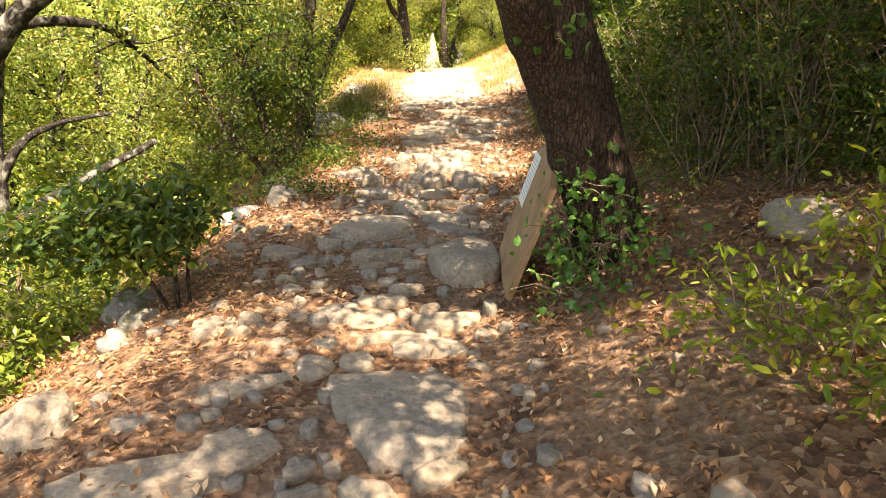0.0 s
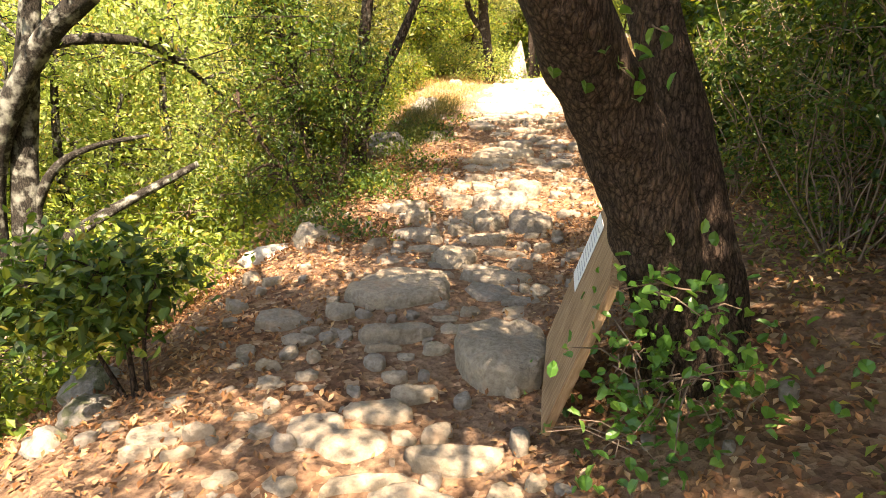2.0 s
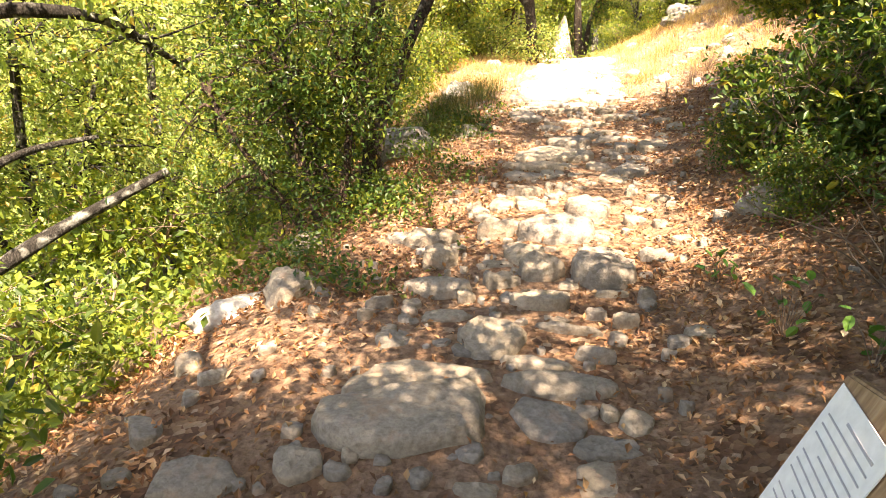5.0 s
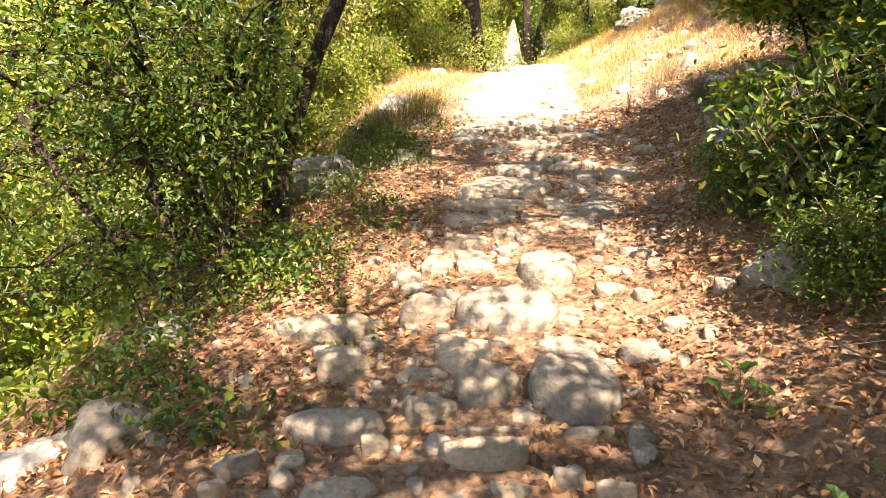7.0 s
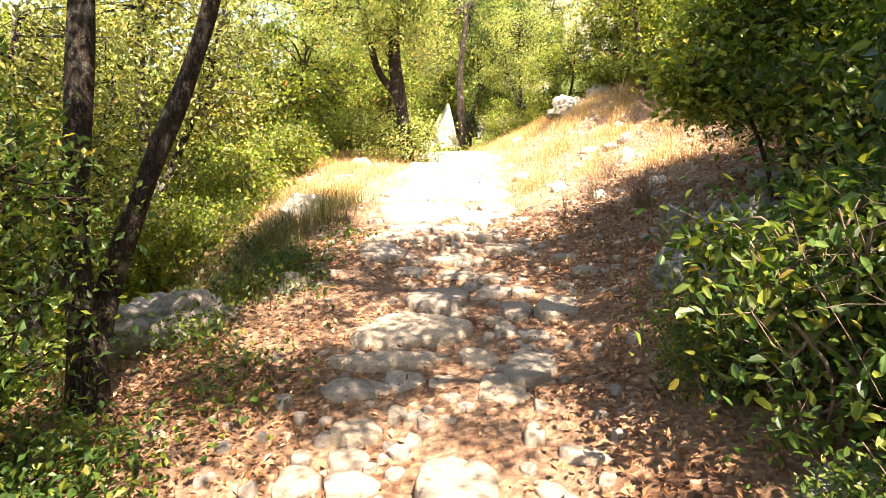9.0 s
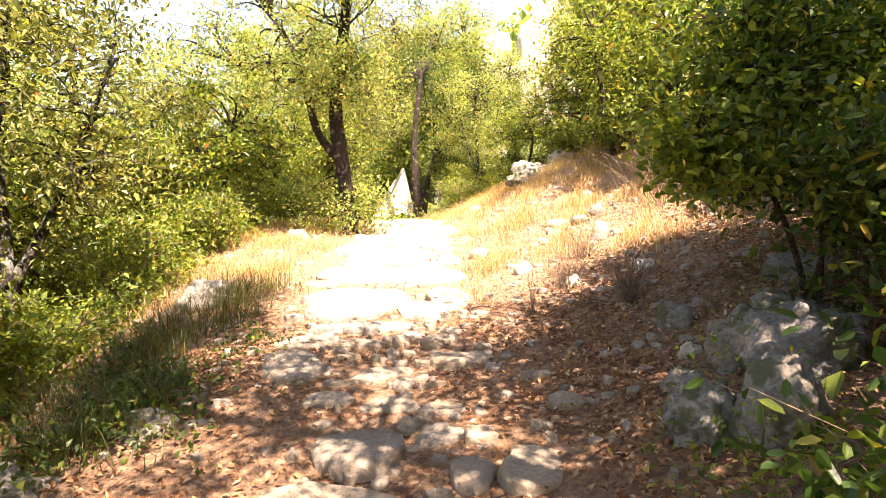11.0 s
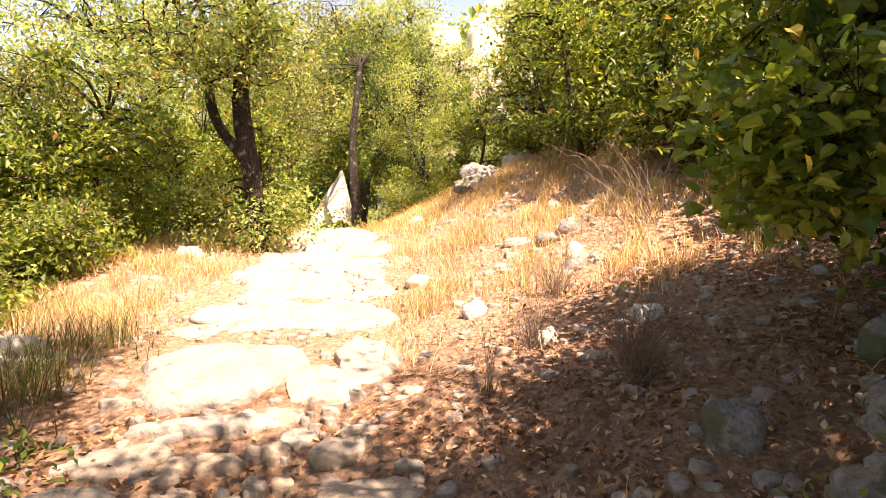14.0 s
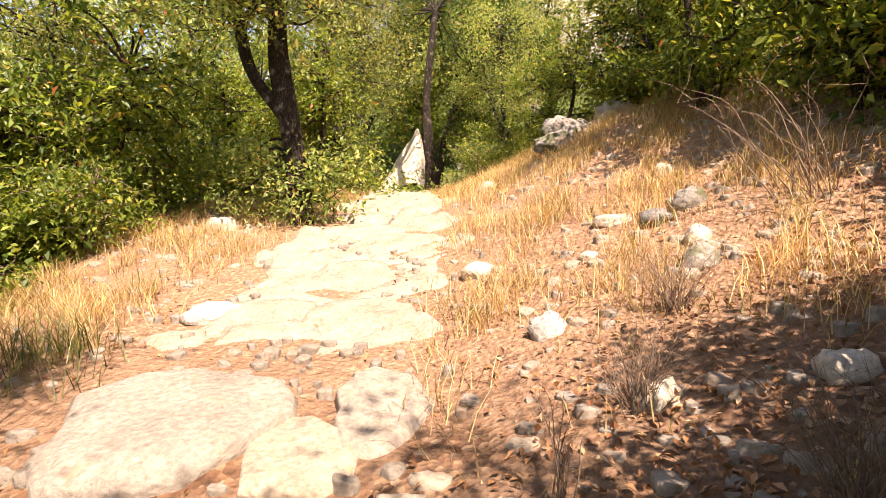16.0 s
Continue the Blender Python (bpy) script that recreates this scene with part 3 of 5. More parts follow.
child("panel", plank_mesh(), board)
notice = child("notice", box_mesh("notice", 0.2, 0.002, 0.29, PAPER), board, "white paper notice with grey print")
notice.matrix_local = pose(0.235, 0.02, 0.50)
line_mesh = box_mesh("text_line", 1, 0.001, 0.0035, INK)
for i in range(11):
    bar = child("text_line", line_mesh, notice)
    w = 0.1 if i == 0 else (0.16 if i % 4 else 0.11)
    bar.matrix_local = pose((w - 0.16) * 0.4, 0.0022, 0.11 - 0.021 * i) @ Matrix.Diagonal((w, 1, 1.6 if i == 0 else 1, 1))

# ivy on the oak's foot and stem
ivy = thing("ivy", 0.85, 3.0, 0.52, "glossy green ivy climbing the foot of the oak", "ivy")
ivy_spots = []
vines = Soup()
for cx, cy, cz, s, k in [(0.62, 2.88, 0.35, 0.11, 80), (0.78, 2.84, 0.3, 0.13, 110), (0.95, 2.82, 0.18, 0.13, 90), (0.6, 2.8, 0.12, 0.11, 60), (0.66, 2.84, 0.6, 0.08, 45),
                         (0.46, 2.76, 1.27, 0.06, 14), (0.55, 2.78, 1.36, 0.07, 16), (1.15, 2.9, 0.12, 0.13, 50), (0.83, 2.86, 0.55, 0.07, 30)]:
    c = np.array([cx, cy, cz + 0.52])
    p = c + rng.normal(size=(k, 3)) * s
    ivy_spots.append(p)
    for q in p[::9]:
        vines.add(*tube(np.array([c + rng.normal(size=3) * 0.03, (c + q) / 2 + (0, 0, 0.02), q]), [0.004, 0.0015], 4))
ivy_at = np.concatenate(ivy_spots) - np.array([0.85, 3.0, 0.52])
child("foliage", leaf_mesh("foliage", ivy_at, 0.047, LEAF_IVY, up=0.2, slim=0.75, detailed=2), ivy)
vine_ob = child("vine", vines.mesh("vine", TWIG), ivy)
vine_ob.matrix_local = pose(-0.85, -3.0, -0.52)

# ---- rocks ----
ROCKS = [  # x, y, half sizes, sink, turn, material
    (-1.93, 3.5, 0.18, 0.15, 0.14, 0.03, 20, ROCK), (-1.75, 3.2, 0.11, 0.1, 0.09, 0.02, 70, ROCK), (-1.78, 3.0, 0.09, 0.09, 0.09, 0.02, 0, ROCK),
    (-1.68, 2.2, 0.16, 0.16, 0.16, 0.03, 40, STONE), (-1.5, 5.5, 0.18, 0.14, 0.17, 0.03, 60, STONE), (-1.82, 5.5, 0.34, 0.12, 0.1, 0.03, 62, WHITE_ROCK),
    (-1.78, 6.35, 0.15, 0.13, 0.13, 0.03, 15, STONE), (-1.68, 8.6, 0.38, 0.2, 0.22, 0.04, 32, ROCK), (-1.15, 9.35, 0.16, 0.12, 0.12, 0.03, 10, ROCK),
    (1.42, 6.5, 0.26, 0.22, 0.2, 0.04, 20, ROCK), (1.62, 8.75, 0.2, 0.16, 0.2, 0.03, 60, ROCK), (1.82, 8.5, 0.16, 0.2, 0.24, 0.03, 10, ROCK),
    (2.04, 9.2, 0.16, 0.18, 0.22, 0.03, 30, ROCK), (2.5, 9.6, 0.22, 0.2, 0.14, 0.04, 75, ROCK), (2.9, 10.0, 0.26, 0.22, 0.16, 0.04, 10, ROCK),
    (2.22, 9.0, 0.3, 0.28, 0.26, 0.05, 100, ROCK), (1.95, 9.85, 0.09, 0.12, 0.16, 0.03, 40, ROCK), (1.72, 9.15, 0.12, 0.1, 0.07, 0.02, 15, ROCK),
    (1.88, 9.45, 0.07, 0.06, 0.06, 0.015, 0, WHITE_ROCK), (1.82, 2.85, 0.26, 0.18, 0.11, 0.03, 20, STONE),
    (1.34, 12.03, 0.1, 0.09, 0.1, 0.02, 0, WHITE_ROCK), (1.62, 11.22, 0.09, 0.07, 0.09, 0.02, 30, WHITE_ROCK), (1.02, 13.35, 0.13, 0.1, 0.08, 0.02, 10, WHITE_ROCK),
    (2.4, 13.1, 0.12, 0.1, 0.12, 0.02, 20, ROCK), (1.99, 13.3, 0.18, 0.1, 0.06, 0.02, 5, WHITE_ROCK), (2.18, 13.08, 0.13, 0.1, 0.08, 0.02, 50, ROCK),
    (2.17, 12.3, 0.1, 0.09, 0.1, 0.02, 15, ROCK), (2.26, 12.58, 0.08, 0.07, 0.08, 0.02, 60, WHITE_ROCK), (2.48, 13.85, 0.09, 0.08, 0.07, 0.02, 0, WHITE_ROCK),
    (1.22, 16.05, 0.17, 0.12, 0.08, 0.02, 0, WHITE_ROCK), (1.71, 12.88, 0.07, 0.05, 0.04, 0.01, 25, WHITE_ROCK), (2.19, 11.08, 0.1, 0.08, 0.07, 0.015, 0, WHITE_ROCK),
    (-0.66, 12.75, 0.22, 0.14, 0.1, 0.03, 20, WHITE_ROCK), (-1.65, 11.6, 0.3, 0.2, 0.2, 0.04, 40, WHITE_ROCK), (-1.61, 15.1, 0.15, 0.12, 0.14, 0.03, 0, WHITE_ROCK),
    (2.35, 16.95, 0.55, 0.25, 0.26, 0.08, 25, ROCK), (2.95, 17.3, 0.35, 0.25, 0.24, 0.06, 60, WHITE_ROCK),
    (2.9, 31.0, 0.9, 1.2, 4.6, 0.5, 20, WHITE_ROCK), (6.5, 33.0, 2.2, 2.2, 4.4, 0.5, 60, WHITE_ROCK)]
ROCK_WORDS = {STONE: "grey-brown limestone lump half sunk beside the path", ROCK: "weathered grey limestone boulder with pits and lichen",
              WHITE_ROCK: "bare white limestone rock in the bank"}
for i, (x, y, rx, ry, rz, sink, turn, mat) in enumerate(ROCKS):
    big = rz > 1.5
    ob = new("cliff" if big else "rock", rock_mesh("rock", rx, ry, rz, mat, 36 if rz > 0.19 else 10, 56 if rz > 0.19 else 18, 0.3 if big else 0.34, 0.93, i))
    ob.matrix_world = pose(x, y, float(land(x, y)) + (0.3 * rz if rz > 0.2 else 0.1 * rz) - sink, 4, 0, turn)
    tagged(ob, "pale limestone crag above the trees" if big else ROCK_WORDS[mat], "cliff" if big else "rock", "rocks along the path" if not big else "crags")

# ---- trees over and along the right bank ----
def canopy_stems(h, lean):
    return [([(0, 0, 0), (lean * 0.2, 0, h * 0.3), (lean * 0.5, 0.1, h * 0.6), (lean, 0.1, h)], 0.11, 0.05),
            ([(lean * 0.3, 0, h * 0.4), (-0.5, 0.3, h * 0.7), (-1.0, 0.4, h * 0.95)], 0.06, 0.03),
            ([(lean * 0.5, 0.1, h * 0.55), (0.6, -0.4, h * 0.8), (1.1, -0.8, h)], 0.06, 0.03)]


# oaks added mostly out of view; crowns placed to throw shade on the path
def canopy(label, x, y, leaves=6000, group="overhanging oaks"):
    return tree("shade_oak", label, "tree", (x, y, ground(x, y) - 0.1), canopy_stems(3.4, -0.3),
                [(-0.3, 0.1, 3.6, 1.4, 1.4, 0.7, 3), (-1.1, 0.4, 3.1, 0.9, 0.9, 0.4, 1), (1.1, -0.8, 3.3, 1.1, 1.1, 0.6, 1.5)],
                LEAF_DARK, BARK, leaves=leaves, size=0.07, sprays=46, spread=0.25, group=group)


oak_a = canopy("dark holm oak added mostly out of view to shade the path", 2.9, 0.4, 4600)
for x, y, turn, s in [(3.2, 4.7, 150, 1.1), (2.6, 2.4, 77, 1.15), (3.7, 7.2, 200, 1.1), (3.5, 7.4, 20, 1.15), (2.3, -2.0, 60, 1.1), (5.2, 5.6, 20, 1.15)]:
    copy_thing(oak_a, pose(x, y, ground(x, y) - 0.1, 0, 0, turn) @ Matrix.Scale(s, 4))


def spreading(x, y):
    """An added oak whose limbs reach over the path, out of view, to shade it."""
    return tree("spreading_shade_oak", "holm oak with limbs added high out of view to shade the path", "tree", (x, y, ground(x, y) - 0.1),
                [([(0, 0, 0), (-0.15, 0, 1.4), (-0.5, 0, 2.8), (-1.2, 0, 3.7)], 0.12, 0.05), ([(-0.5, 0, 2.8), (-1.5, 0.1, 3.6), (-2.6, 0.1, 4.1)], 0.06, 0.025),
                 ([(-0.15, 0, 1.5), (0.2, 0.1, 2.6), (0.2, 0, 3.5)], 0.06, 0.03)],
                [(-1.2, 0, 4.0, 1.3, 1.35, 0.6, 3), (-2.6, 0.1, 4.3, 1.3, 1.3, 0.5, 3), (0.1, 0, 3.8, 1.2, 1.3, 0.6, 2.4), (-3.6, 0, 4.4, 0.8, 1.1, 0.4, 1.2)],
                LEAF_DARK, BARK, leaves=10500, size=0.066, sprays=70, spread=0.22, group="overhanging oaks")


# spacing along y sets where dappled shade from these added crowns falls
wide_oak = spreading(2.5, 0.8)
for x, y, turn, s in [(2.6, -0.2, -5, 0.75), (2.4, -1.1, 8, 1.0), (2.5, 6.7, -6, 1.0), (3.1, 1.9, 12, 0.85), (3.0, 6.0, 14, 0.85)]:
    copy_thing(wide_oak, pose(x, y, ground(x, y) - 0.1, 0, 0, turn) @ Matrix.Scale(s, 4))


def thicket(label, mat, x, y, leaves, size, tall=1.4, wide=0.7):
    st = [([(rng.normal() * 0.08, rng.normal() * 0.08, 0), *[(rng.uniform(-q, q) * wide, rng.uniform(-q, q) * wide, tall * f) for q, f in ((0.3, 0.35), (0.45, 0.65), (0.6, 0.95))]], 0.008, 0.003) for _ in range(8)]
    return tree("thicket_shrub", label, "shrub", (x, y, ground(x, y) - 0.05), st,
                [(0, 0, tall * 0.72, wide, wide, tall * 0.32, 3), (0.1, -0.1, tall * 0.3, wide * 0.95, wide * 0.95, tall * 0.24, 1.6)],
                mat, TWIG, leaves=leaves, size=size, sprays=52, spread=0.14, branch=0.006, shape=1, group="thicket on the right bank")


bush_a = thicket("dense dark-leaved shrub on the bank", LEAF_DARK, 1.5, 6.95, 3300, 0.053, 0.95, 0.52)
bush_b = thicket("twiggy dark green shrub with bare branches", LEAF_DARK, 2.2, 3.9, 2500, 0.053, 1.9, 0.8)
for src, x, y, turn, s in [(bush_b, 2.6, 5.1, 90, 1.0), (bush_b, 1.9, 4.7, 200, 0.8), (bush_b, 2.9, 3.2, 300, 1.1), (bush_a, 3.1, 4.2, 40, 1.5), (bush_a, 2.4, 6.1, 130, 1.5),
                           (bush_a, 2.7, 7.4, 250, 1.5), (bush_b, 3.3, 6.4, 10, 1.1), (bush_a, 3.6, 2.2, 77, 1.6), (bush_a, 3.9, 5.3, 190, 1.8), (bush_b, 2.9, 1.9, 140, 1.0),
                           (bush_a, 2.75, 8.7, 20, 1.35), (bush_a, 3.4, 9.6, 110, 1.5), (bush_a, 4.3, 7.6, 60, 1.9), (bush_b, 1.75, 5.6, 33, 0.7), (bush_a, 1.4, 6.2, 170, 0.5), (bush_a, 1.95, 7.2, 10, 0.9), (bush_a, 1.3, 7.35, 60, 0.5), (bush_a, 4.4, 3.4, 222, 1.9), (bush_b, 2.0, 3.3, 250, 0.6), (bush_b, 2.4, 4.5, 20, 0.85), (bush_b, 1.75, 4.15, 110, 0.5), (bush_a, 2.3, 3.0, 75, 0.6)]:
    copy_thing(src, pose(x, y, ground(x, y) - 0.05, 0, 0, turn) @ Matrix.Scale(s, 4))
tree("sapling", "low yellow-green sapling with slender twigs in the leaf litter", "shrub", (1.3, 1.75, ground(1.3, 1.75) - 0.05),
     [([(0, 0, 0), (-0.15, 0, 0.2), (-0.45, -0.05, 0.3)], 0.008, 0.003), ([(0, 0, 0), (0.1, 0.1, 0.3), (0.2, 0.2, 0.6)], 0.008, 0.003), ([(0, 0, 0), (0.0, -0.2, 0.15), (-0.1, -0.35, 0.2)], 0.007, 0.003)],
     [(-0.3, 0, 0.25, 0.4, 0.25, 0.12, 1.5), (0.15, 0.15, 0.5, 0.4, 0.3, 0.22, 2), (0.0, -0.25, 0.2, 0.4, 0.2, 0.1, 1.2)],
     LEAF_LIME, TWIG, leaves=1100, size=0.046, sprays=44, spread=0.1, branch=0.004, slim=0.4, shape=1)

# the shrubby oak that overhangs the camera's right hand before the sunny bank
tree("overhanging_oak", "dark-leaved oak overhanging the path at the edge of the sun", "tree", (3.3, 10.3, ground(3.3, 10.3) - 0.1),
     [([(0, 0, 0), (-0.1, 0, 0.6), (-0.3, -0.1, 1.3), (-0.4, -0.1, 2.1)], 0.07, 0.03), ([(-0.1, 0, 0.7), (-0.6, -0.4, 1.2), (-1.1, -0.8, 1.4)], 0.035, 0.012),
      ([(0.1, 0.1, 0), (0.5, -0.4, 0.9), (0.6, -0.8, 1.8)], 0.05, 0.02)],
     [(-0.3, -0.2, 1.6, 0.75, 0.8, 0.6, 3), (-1.0, -0.7, 1.25, 0.4, 0.5, 0.4, 1.5), (0.5, -0.8, 1.8, 0.8, 0.8, 0.6, 2), (-0.6, 0.1, 0.7, 0.5, 0.5, 0.4, 1.5), (0.1, -0.7, 0.8, 0.7, 0.6, 0.5, 1.8)],
     LEAF_DARK, BARK, leaves=11000, size=0.06, sprays=110, spread=0.16, shape=1)

# ---- trees of the sunny clearing and the slopes behind ----
tree("gnarled_oak", "tall gnarled oak with grey furrowed bark beside the path", "tree", (-0.82, 15.3, ground(-0.82, 15.3) - 0.1),
     [([(0, 0, 0), (-0.02, 0, 0.4), (-0.1, 0, 1.1), (-0.2, 0, 2.0), (-0.1, 0, 3.0), (0.1, 0.1, 4.5)], 0.125, 0.07), ([(-0.12, 0, 1.2), (-0.5, 0, 1.7), (-0.7, 0, 2.6), (-1.2, 0.1, 3.5)], 0.07, 0.035),
      ([(-0.15, 0, 2.2), (-1.0, -0.2, 2.5), (-1.9, -0.4, 2.7)], 0.05, 0.02)],
     [(-1.2, -0.2, 3.0, 1.4, 1.0, 0.7, 2.2), (0.1, 0.1, 4.3, 1.5, 1.3, 0.9, 3), (-1.5, 0, 4.5, 1.4, 1.2, 1.0, 2), (0.3, 0.1, 0.7, 0.25, 0.3, 0.5, 0.7), (-0.5, 0.1, 0.6, 0.45, 0.4, 0.4, 0.8), (-0.15, -0.3, 0.3, 0.25, 0.2, 0.2, 0.25), (-0.2, -1.3, 3.5, 1.1, 0.7, 0.5, 1.6), (-0.6, -0.2, 2.3, 0.6, 0.5, 0.4, 0.8), (0.0, -0.6, 2.5, 0.7, 0.5, 0.5, 1.6), (-1.0, -0.8, 2.2, 0.7, 0.5, 0.4, 1.2)],
     LEAF_BRIGHT, BARK_PALE, leaves=21000, size=0.062, sprays=160, spread=0.22, extra=250)
tree("clearing_oak", "slender oak with pale trunk at the end of the path", "tree", (0.1, 22.9, ground(0.1, 22.9) - 0.1),
     [([(0, 0, 0), (0, 0, 0.6), (-0.06, 0, 1.2), (-0.1, 0, 2.4), (0.1, 0, 4.2)], 0.16, 0.06), ([(0.12, 0.1, 0), (0.22, 0.1, 0.8), (0.35, 0.2, 1.6), (0.9, 0.2, 3.0)], 0.09, 0.04)],
     [(1.5, -0.3, 3.6, 1.0, 1.1, 1.0, 2), (0.9, 0, 1.8, 0.6, 0.6, 0.8, 1.3), (1.8, 0.2, 3.6, 1.3, 1.1, 1.1, 2), (0.1, 2.0, 4.7, 1.3, 0.9, 0.9, 2.2)],
     LEAF_DARK, BARK_PALE, leaves=12000, size=0.075, sprays=95, spread=0.24, extra=350)


def slope_tree(label, mat, x, y, z, tall, leaves, size, wide, extra=None):
    return tree("slope_oak", label, "tree", (x, y, z),
                [([(0, 0, 0), (0.1, 0, tall * 0.3), (0.0, 0.1, tall * 0.6), (0.2, 0.1, tall)], 0.09, 0.035), ([(0.05, 0, tall * 0.25), (0.5, 0.2, tall * 0.5), (0.9, 0.3, tall * 0.8)], 0.05, 0.02),
                 ([(0.05, 0, tall * 0.2), (-0.5, -0.2, tall * 0.5), (-0.8, -0.3, tall * 0.75)], 0.05, 0.02)],
                [(0.1, 0.1, tall * 0.85, wide, wide, tall * 0.22, 3), (0.7, 0.3, tall * 0.55, wide * 0.8, wide * 0.8, tall * 0.18, 2), (-0.7, -0.3, tall * 0.5, wide * 0.8, wide * 0.8, tall * 0.2, 2)],
                mat, BARK_LICHEN, leaves=leaves, size=size, sprays=76, spread=0.26, group="trees on the slope", extra=extra)


bright = slope_tree("yellow-green oak on the slope with pale stems", LEAF_BRIGHT, -5.4, 9.5, land(-5.4, 9.5) - 0.1, 4.6, 9500, 0.078, 1.25)
olive = slope_tree("grey-green evergreen tree on the slope", LEAF_OLIVE, -3.3, 11.2, land(-3.3, 11.2) - 0.1, 4.0, 9500, 0.072, 1.15, 60)
SLOPE_L = [(0, -7.5, 6.5, 40, 1.3), (0, -6.0, 8.0, 10, 1.0), (0, -8.5, 11.5, 100, 1.4), (0, -7.2, 14.5, 200, 1.2), (0, -4.9, 13.0, 250, 0.9), (1, -3.9, 16.0, 80, 0.85),
           (0, -6.6, 18.5, 150, 1.4), (0, -10.5, 8.5, 20, 1.6), (1, -11.5, 14.0, 300, 1.7), (0, -3.4, 19.5, 60, 1.0), (0, -9.5, 2.5, 330, 1.2),
           (1, -3.3, 9.3, 15, 0.8), (0, -12.5, 19.0, 170, 1.8)]
SLOPE_R = [(0, 0.7, 28.4, 60, 1.5), (1, -2.4, 28.6, 150, 1.6), (0, 1.9, 29.2, 200, 1.4), (1, -1.9, 21.5, 30, 1.1), (0, 1.7, 21.5, 120, 0.7), (0, 4.4, 20.5, 70, 0.9), (1, 4.6, 17.2, 220, 1.0), (0, 5.2, 22.5, 290, 1.3), (1, -0.6, 30.2, 110, 1.8), (0, -3.2, 26.0, 200, 1.5),
           (1, 7.5, 19.0, 40, 1.3), (0, 7.0, 14.5, 260, 1.2), (0, -6.5, 25.0, 130, 1.6), (0, 3.1, 26.0, 40, 0.95), (1, 6.6, 11.8, 160, 1.1), (1, -0.6, 31.5, 10, 1.6)]
for kind_no, x, y, turn, s in SLOPE_L + SLOPE_R:
    copy_thing((bright, olive)[kind_no], pose(x, y, float(land(x, y)) - 0.15, 0, 0, turn) @ Matrix.Scale(s, 4))
bank_bush = tree("bank_bush", "broad glossy green shrub with a few orange leaves on the bank", "shrub", (3.75, 13.5, ground(3.75, 13.5) - 0.1),
                 [([(0, 0, 0), (-0.2, 0, 0.8), (-0.4, 0, 1.8)], 0.05, 0.02), ([(0.1, 0, 0), (0.5, 0.2, 0.9), (0.7, 0.2, 2.0)], 0.05, 0.02)],
                 [(-0.3, 0, 1.5, 0.9, 0.8, 0.8, 3), (0.6, 0.1, 1.7, 0.9, 0.8, 0.9, 3), (-0.1, -0.4, 0.6, 1.0, 0.6, 0.4, 2.5), (0.3, 0.3, 0.5, 0.9, 0.6, 0.35, 1.5)],
                 LEAF_MID, BARK, leaves=7200, size=0.082, sprays=90, spread=0.17, group="shrubs on the sunny bank", extra=60)
for x, y, turn, s in [(3.3, 15.1, 200, 0.9), (3.5, 16.5, 120, 0.9), (5.6, 12.0, 230, 1.2), (5.9, 15.2, 60, 1.3), (4.2, 12.5, 320, 1.0), (4.9, 11.0, 20, 1.1), (3.1, 17.6, 10, 0.8), (4.9, 18.6, 200, 1.2), (6.9, 17.0, 100, 1.6), (2.4, 19.4, 280, 0.8), (7.4, 13.0, 20, 1.6), (5.0, 9.9, 140, 1.1), (6.3, 9.0, 44, 1.6), (-3.3, 14.9, 10, 1.1), (-4.2, 17.0, 150, 1.4), (-2.6, 18.4, 70, 1.0), (-4.8, 13.2, 250, 1.5), (-2.3, 20.6, 300, 1.2)]:
    copy_thing(bank_bush, pose(x, y, ground(x, y) - 0.1, 0, 0, turn) @ Matrix.Scale(s, 4))
low_bush = tree("low_bush", "bushy green undergrowth below the path edge", "shrub", (-2.7, 14.5, float(land(-2.7, 14.5)) - 0.05),
                [([(0, 0, 0), (0.1, 0, 0.4), (0.2, 0, 0.9)], 0.02, 0.008), ([(0, 0, 0), (-0.2, 0.1, 0.4), (-0.4, 0.1, 0.8)], 0.02, 0.008)],
                [(0, 0, 0.6, 0.7, 0.7, 0.4, 3)], LEAF_MID, TWIG, leaves=2300, size=0.068, sprays=40, spread=0.15, branch=0.008, group="undergrowth")
for x, y, turn, s in [(-3.0, 12.9, 30, 1.1), (-2.9, 16.5, 120, 1.2), (-2.6, 10.6, 210, 0.9), (-3.6, 8.4, 80, 1.0), (-2.7, 5.0, 260, 0.9), (-3.2, 4.0, 10, 1.0), (-3.0, 2.7, 300, 1.0), (-2.5, 1.7, 100, 0.7),
                      (-1.9, 17.4, 140, 1.0), (-3.8, 10.5, 77, 1.5), (-4.6, 7.8, 200, 1.6), (-5.2, 4.5, 30, 1.6), (-1.2, 16.3, 20, 0.7), (-4.2, 14.8, 220, 1.5), (-2.6, 24.5, 20, 1.8), (1.6, 25.0, 110, 1.8), (-0.5, 29.0, 200, 2.4), (-2.6, 21.6, 70, 1.6), (-1.7, 20.6, 33, 0.9), (1.2, 20.3, 90, 0.8), (1.5, 22.0, 310, 1.2)]:
    copy_thing(low_bush, pose(x, y, float(land(x, y)) - 0.05, 0, 0, turn) @ Matrix.Scale(s, 4))

# woods on the far slopes
k = 28000
wx = np.concatenate([rng.uniform(-110, -14, k), rng.uniform(-25, 40, k)])
wy = np.concatenate([rng.uniform(-30, 110, k), rng.uniform(37, 80, k)])
wz = land(wx, wy) + rng.uniform(0, 1, 2 * k) ** 0.7 * (3.5 + 1.5 * np.sin(wx * 0.9) * np.sin(wy * 1.1))
tagged(new("far_woods", leaf_mesh("far_woods", np.column_stack([wx, wy, wz]), 0.6, LEAF_BRIGHT, slim=0.8)), "wooded hillsides of evergreen oak across the valley", "woods", kind="stuff")

